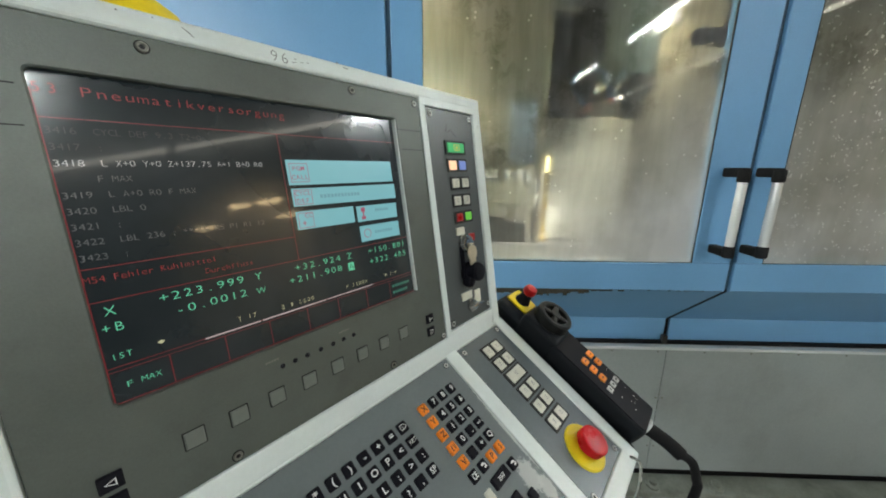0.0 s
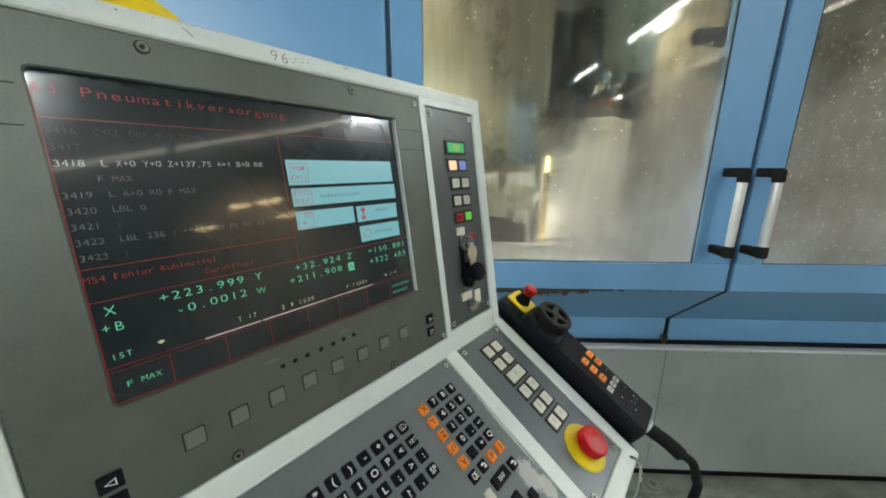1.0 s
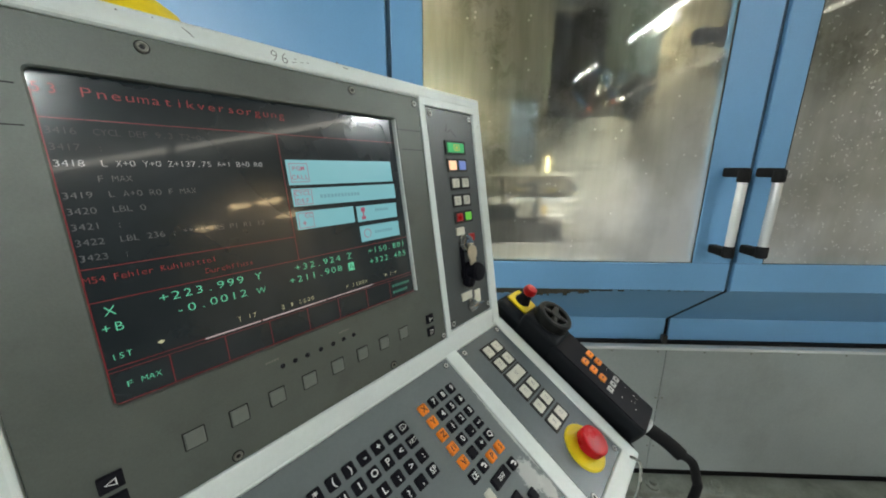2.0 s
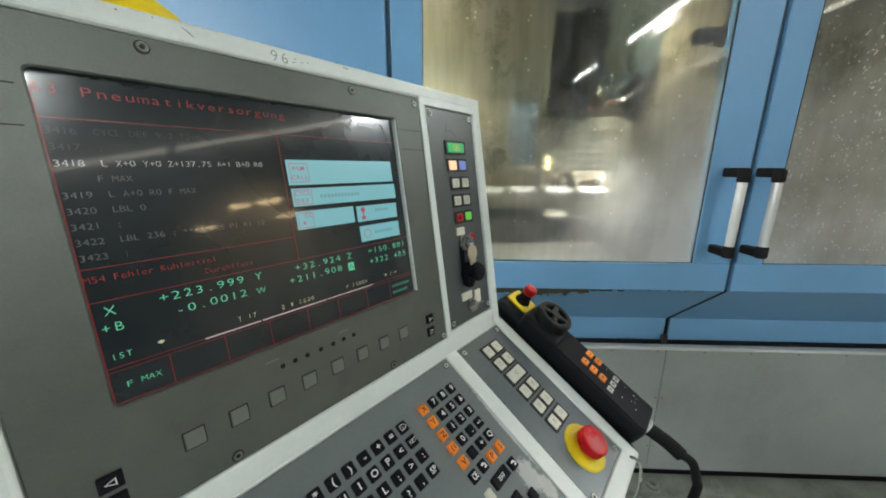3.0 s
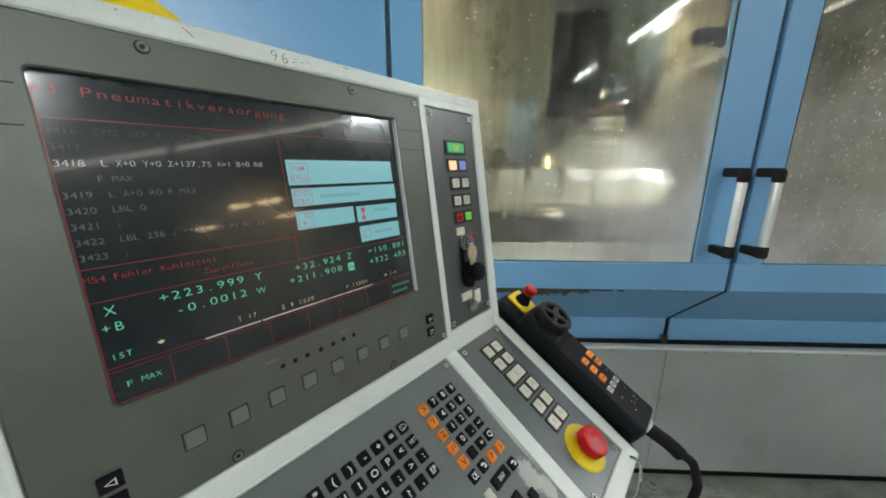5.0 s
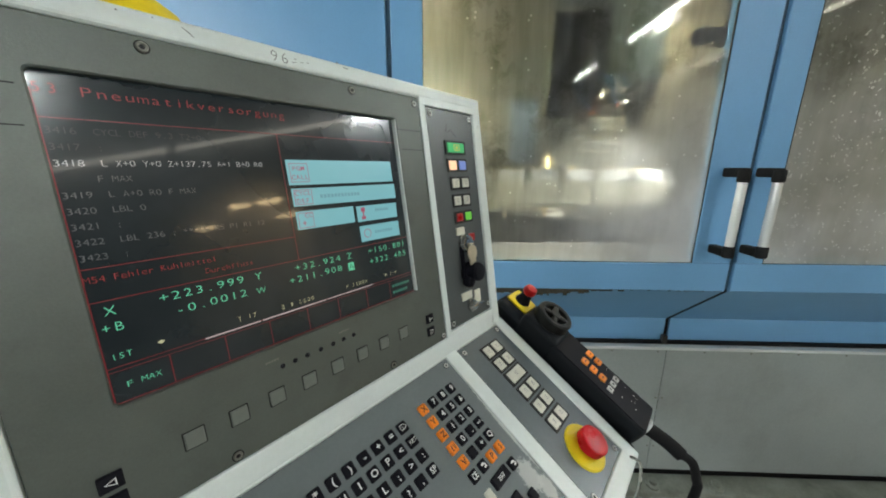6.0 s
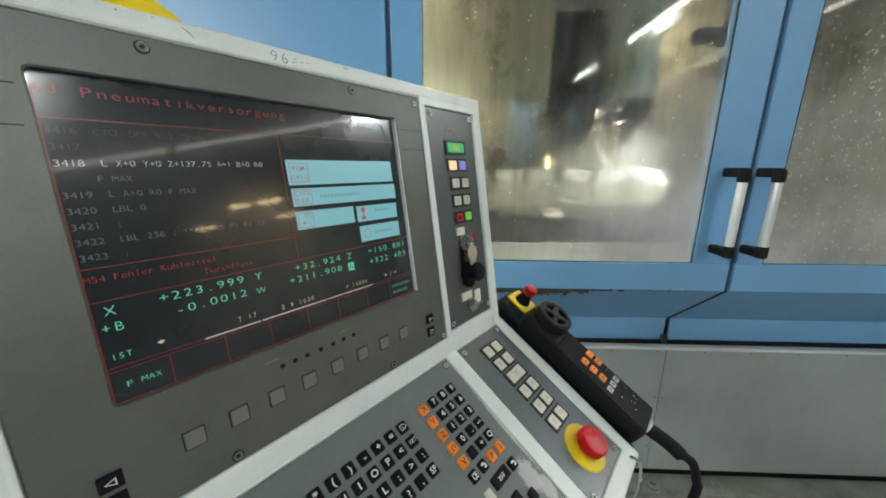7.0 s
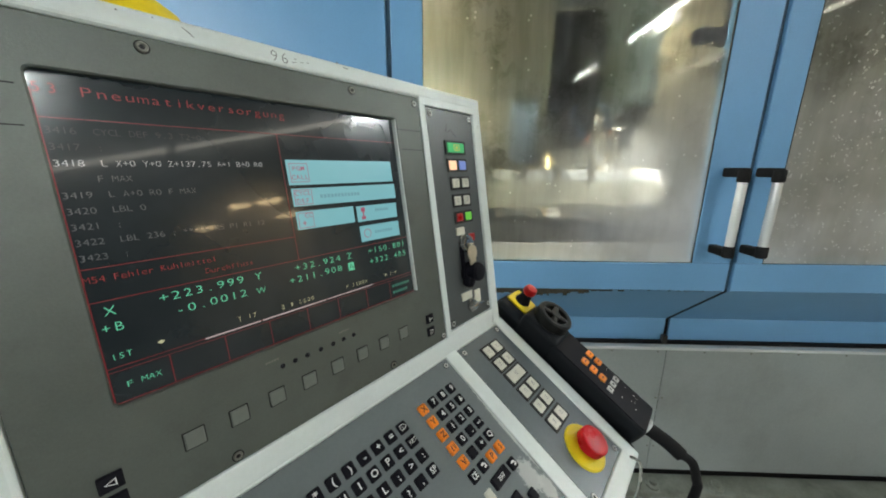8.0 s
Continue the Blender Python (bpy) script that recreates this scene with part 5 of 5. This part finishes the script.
def handwheel():
    """Hand-held jog unit lying in the tray along the desk's edge; same slope as the desk."""
    unit = thing("handheld_jog_unit", CONSOLE @ DESK @ pose(0.4075, -0.13, -0.005), "charcoal hand-held jog unit with stop button and handwheel", "remote control")
    b = bmesh.new()
    add_box(b, -0.038, 0.036, -0.150, 0.035, -0.020, 0.034, 0.008, 3)
    add_box(b, -0.034, 0.046, 0.020, 0.162, -0.025, 0.022, 0.010, 3)
    add_box(b, -0.036, 0.034, 0.025, 0.105, -0.015, 0.040, 0.010, 3)
    part("case", b, HOUSING, unit, "charcoal plastic case", smooth=True)
    part("keypad_foil", add_plate(bmesh.new(), -0.034, 0.033, -0.146, 0.030, 0.030, 0.0347, 0.004, 0.0004), BLACK, unit)
    k0 = None
    for x, y in ((23.5, -21), (24, -38.5), (-4.5, -22), (-5, -40), (-5, -58)):
        b = bmesh.new()
        add_plate(b, -0.0085, 0.0085, -0.0065, 0.0065, 0, 0.0018, 0.003, 0.0008)
        add_quad(b, -0.0035, 0.0035, -0.0007, 0.0007, 0.0019, 1)
        m = pose(x * MM, y * MM, 0.0346)
        if k0 is None:
            k0 = part("orange_key", b, [ORANGE, DARKLEG], unit, "orange foil key", m)
        else:
            b.free()
            again(k0, unit, m)
    for j in range(3):
        b = bmesh.new()
        add_plate(b, -0.0062, 0.0062, -0.0052, 0.0052, 0, 0.0014, 0.0015, 0.0006)
        add_quad(b, -0.002, 0.002, -0.002, 0.002, 0.0015, 1)
        part("grey_key", b, [LABELPALE, BLACK], unit, "pale grey foil key", pose(0.020 - 0.0175 * j, -0.0765, 0.0346))
    for x, y in ((25, -57), (25, -95), (-8, -97), (20, -112), (6, -117), (-8, -122), (20, -118), (2, -112)):
        part("print_mark", add_text(bmesh.new(), "+", 0, 0, 0.004, 0.004, 0.0), LEGEND, unit, at=pose(x * MM, y * MM, 0.0350))
    # stop button on its yellow plate
    b = bmesh.new()
    add_plate(b, -0.024, 0.024, -0.024, 0.024, 0, 0.0030, 0.004, 0.001)
    part("stop_plate", b, YELLOW, unit, "yellow stop plate", pose(0.0165, 0.131, 0.0222))
    b = bmesh.new()
    add_lathe(b, [(0.0155, 0), (0.0122, 0.010), (0.0100, 0.021)], 28)
    part("stop_neck", b, BLACK, unit, at=pose(0.0175, 0.131, 0.0250), smooth=True)
    b = bmesh.new()
    add_lathe(b, [(0.0095, 0), (0.0124, 0.0035), (0.0130, 0.010), (0.0108, 0.0155), (0.001, 0.0172)], 28)
    part("stop_button", b, RED, unit, "red stop button", pose(0.0175, 0.131, 0.0460), smooth=True)
    # handwheel: ribbed rim, hub, four spokes, finger dimples
    b = bmesh.new()
    seg = 48
    prof = [(0.031, 0.0), (0.0330, 0.002), (0.0330, 0.019), (0.0310, 0.0220), (0.0250, 0.0220), (0.0228, 0.020), (0.0228, 0.005)]
    rings = []
    for r, h in prof:
        rings.append([b.verts.new(((r + (0.0010 if (k % 2 and r > 0.0325) else 0)) * math.cos(2 * math.pi * k / seg), (r + (0.0010 if (k % 2 and r > 0.0325) else 0)) * math.sin(2 * math.pi * k / seg), h)) for k in range(seg)])
    for r0, r1 in zip(rings, rings[1:]):
        for k in range(seg):
            b.faces.new((r0[k], r0[(k + 1) % seg], r1[(k + 1) % seg], r1[k]))
    b.faces.new(rings[0][::-1]), b.faces.new(rings[-1])
    wheel = part("handwheel", b, WHEEL, unit, "black ribbed handwheel", pose(0.006, 0.0660, 0.0400, 0, 0, 20), smooth=True)
    b = bmesh.new()
    add_lathe(b, [(0.0100, 0.005), (0.0100, 0.0205), (0.0085, 0.0222), (0.001, 0.0222)], 24)
    part("hub", b, WHEEL, wheel, smooth=True)
    spoke = part("spoke", box(0.005, 0.0245, -0.0050, 0.0050, 0.008, 0.0216, 0.0035, 3), WHEEL, wheel)
    for k in (1, 2, 3):
        again(spoke, wheel, pose(0, 0, 0, 0, 0, 90 * k))
    # cable with its ribbed sleeve
    b = bmesh.new()
    add_lathe(b, [(0.0130, 0.001), (0.0148, 0.003), (0.0148, 0.006), (0.012, 0.008)], 20, (0.004, -0.148, 0.016), matrix=Euler((radians(90), 0, 0)).to_matrix().to_4x4())
    part("cable_ring", b, ALU, unit, "grey cable gland ring", smooth=True)
    b = add_tube(bmesh.new(), [(0.004, -0.152, 0.016), (0.009, -0.172, 0.017), (0.012, -0.192, 0.018), (0.012, -0.212, 0.018)], 0.0108, 14, 0.04, 8)
    part("cable_sleeve", b, RUBBER, unit, "black ribbed cable sleeve", smooth=True)
    inv = unit.matrix_basis.inverted()
    end = unit.matrix_basis @ Vector((0.012, -0.210, 0.018))
    pts = [end, end + Vector((0.018, -0.004, -0.012)), end + Vector((0.028, -0.006, -0.042)), end + Vector((0.028, -0.008, -0.075)), end + Vector((0.0, 0.0, -0.25)), end + Vector((-0.06, 0.06, -0.6))]
    part("cable", add_tube(bmesh.new(), [inv @ p for p in pts], 0.0068, 12), RUBBER, unit, "black rubber cable", smooth=True)
    # tray that holds the unit on the desk's flank
    b = bmesh.new()
    add_box(b, 0.3600, 0.455, -0.286, 0.025, -0.055, -0.031, 0.006)
    add_box(b, 0.3595, 0.372, -0.286, 0.020, -0.055, -0.004, 0.004)
    part("jog_tray", b, RUBBER, console, "black tray on the console's flank", DESK)


def console_extras():
    # rounded yellow cap standing on the housing behind the rim
    cap = thing("yellow_cap", CONSOLE @ pose(-0.098, 0.161, -0.075, -81), "smooth yellow plastic cap resting on the console", "cap")
    b = add_lathe(bmesh.new(), [(0.060, 0.0), (0.062, 0.004), (0.060, 0.020), (0.053, 0.034), (0.038, 0.045), (0.02, 0.050), (0.001, 0.051)], 40)
    part("shell", b, YELLOW, cap, smooth=True)
    # wire loop hanging at the desk's front corner
    b = add_tube(bmesh.new(), [DESK @ Vector(v) for v in ((0.335, -0.278, 0.003), (0.338, -0.290, 0.006), (0.337, -0.302, -0.004), (0.325, -0.318, -0.03), (0.31, -0.322, -0.06), (0.30, -0.30, -0.09))], 0.0022, 8)
    part("wire_hook", b, STEEL, console, "bent steel wire hook", smooth=True)


BEZEL = paint("dusty_button_bezel", (0.020, 0.021, 0.020), 0.5, 0, 0.25, 60, 300, 0.08, spec=0.25, dirt=(0.09, 0.09, 0.075), dirt_amount=0.5)
CHROME = paint("polished_chrome", (0.62, 0.62, 0.61), 0.2, 1.0, 0.05, 40, 300, 0.02)
SOFTKEY = paint("soft_key_grey", (0.148, 0.162, 0.146), 0.45, 0, 0.06, 30, 400, 0.05)
LABELGREY = paint("printed_grey", (0.33, 0.33, 0.31), 0.6, 0, 0.05, 30, 300, 0)
LABELPALE = paint("pale_grey_key", (0.50, 0.50, 0.48), 0.5, 0, 0.05, 30, 300, 0)
BRASSGREY = paint("worn_key_metal", (0.66, 0.58, 0.42), 0.35, 0.8, 0.15, 60, 300, 0.05)
WHEEL = paint("worn_black_wheel", (0.006, 0.006, 0.006), 0.36, 0, 0.25, 30, 200, 0.1, spec=0.32, dirt=(0.02, 0.02, 0.018), dirt_amount=0.25)
PENCIL = paint("pencil_grey", (0.14, 0.15, 0.145), 0.6, 0, 0.1, 60, 300, 0)

console = thing("control_console", CONSOLE, "pale grey control console with display, keyboard and switches", "control console")
console_body(console)
monitor(console)
display(console)
side_panel(console)
keyboard(console)
operation_panel(console)
pencil_mark(console)
paint_chips(console)
handwheel()
console_extras()


# ---- what moves ----
def motions():
    BY, BZ = 2.09, 1.395
    travel = (
        (0.0, 0.47, 0), (0.6, 0.47, 0), (0.9, 0.47, 8), (1.1, 0.49, 25), (1.3, 0.56, 52), (1.5, 0.64, 80), (1.7, 0.66, 90),
        (2.3, 0.74, 78), (2.8, 0.85, 62), (3.0, 0.89, 56), (3.5, 1.00, 38), (4.0, 1.10, 18), (4.3, 1.16, 7), (4.6, 1.21, 0), (5.8, 1.21, 0), (6.7, 1.21, 0), (7.3, 1.18, 0), (8.0, 1.18, 0))
    walk(beam, [(t, pose(x, BY, BZ, a)) for t, x, a in travel])
    walk(carriage, [(t, pose(x, 0, 0)) for t, x, a in travel])
    HX, HY, HZ = 0.849, 2.0, 1.887
    path = ((0.0, 0.0, 0.0), (1.0, -0.006, 0.0), (1.7, 0.004, -0.006), (2.8, 0.012, -0.006), (3.5, 0.020, -0.018), (4.7, 0.030, -0.022), (5.8, 0.030, -0.022),
            (6.2, 0.028, -0.020), (6.5, 0.024, -0.040), (6.7, 0.014, -0.085), (6.9, 0.012, -0.112), (7.1, 0.010, -0.142), (7.3, 0.010, -0.150), (7.6, 0.010, -0.158), (8.0, 0.010, -0.160))
    walk(head, [(t, pose(HX + x, HY, HZ + z)) for t, x, z in path])
    # the jet slides out of its nozzle when the coolant starts
    back = Vector((-0.62, -0.05, 0.78)).normalized() * 0.24
    rows = []
    for t, x, z in path:
        out = 1.0 if t < 0.9 else 0.0
        rows.append((t, pose(HX + x - 0.136 + back.x * out, HY - 0.05 + back.y * out + 0.12 * out, HZ + z - 0.065 + back.z * out)))
    walk(jet, rows)
    # the spray hangs low over the tray at first and rises round the tool as the work comes under it
    rise = ((0.0, -0.80), (0.9, -0.80), (1.4, -0.45), (1.7, -0.42), (2.8, -0.40), (3.5, -0.36), (4.1, -0.30), (4.7, -0.25), (5.8, -0.24), (6.5, -0.24), (7.1, -0.20), (8.0, -0.18))
    walk(mist, [(t, pose(HX + 0.03 + 0.012 * math.sin(2 * t), HY - 0.01, HZ + dz, 0, 0, 5 * math.sin(2.1 * t))) for t, dz in rise])


motions()
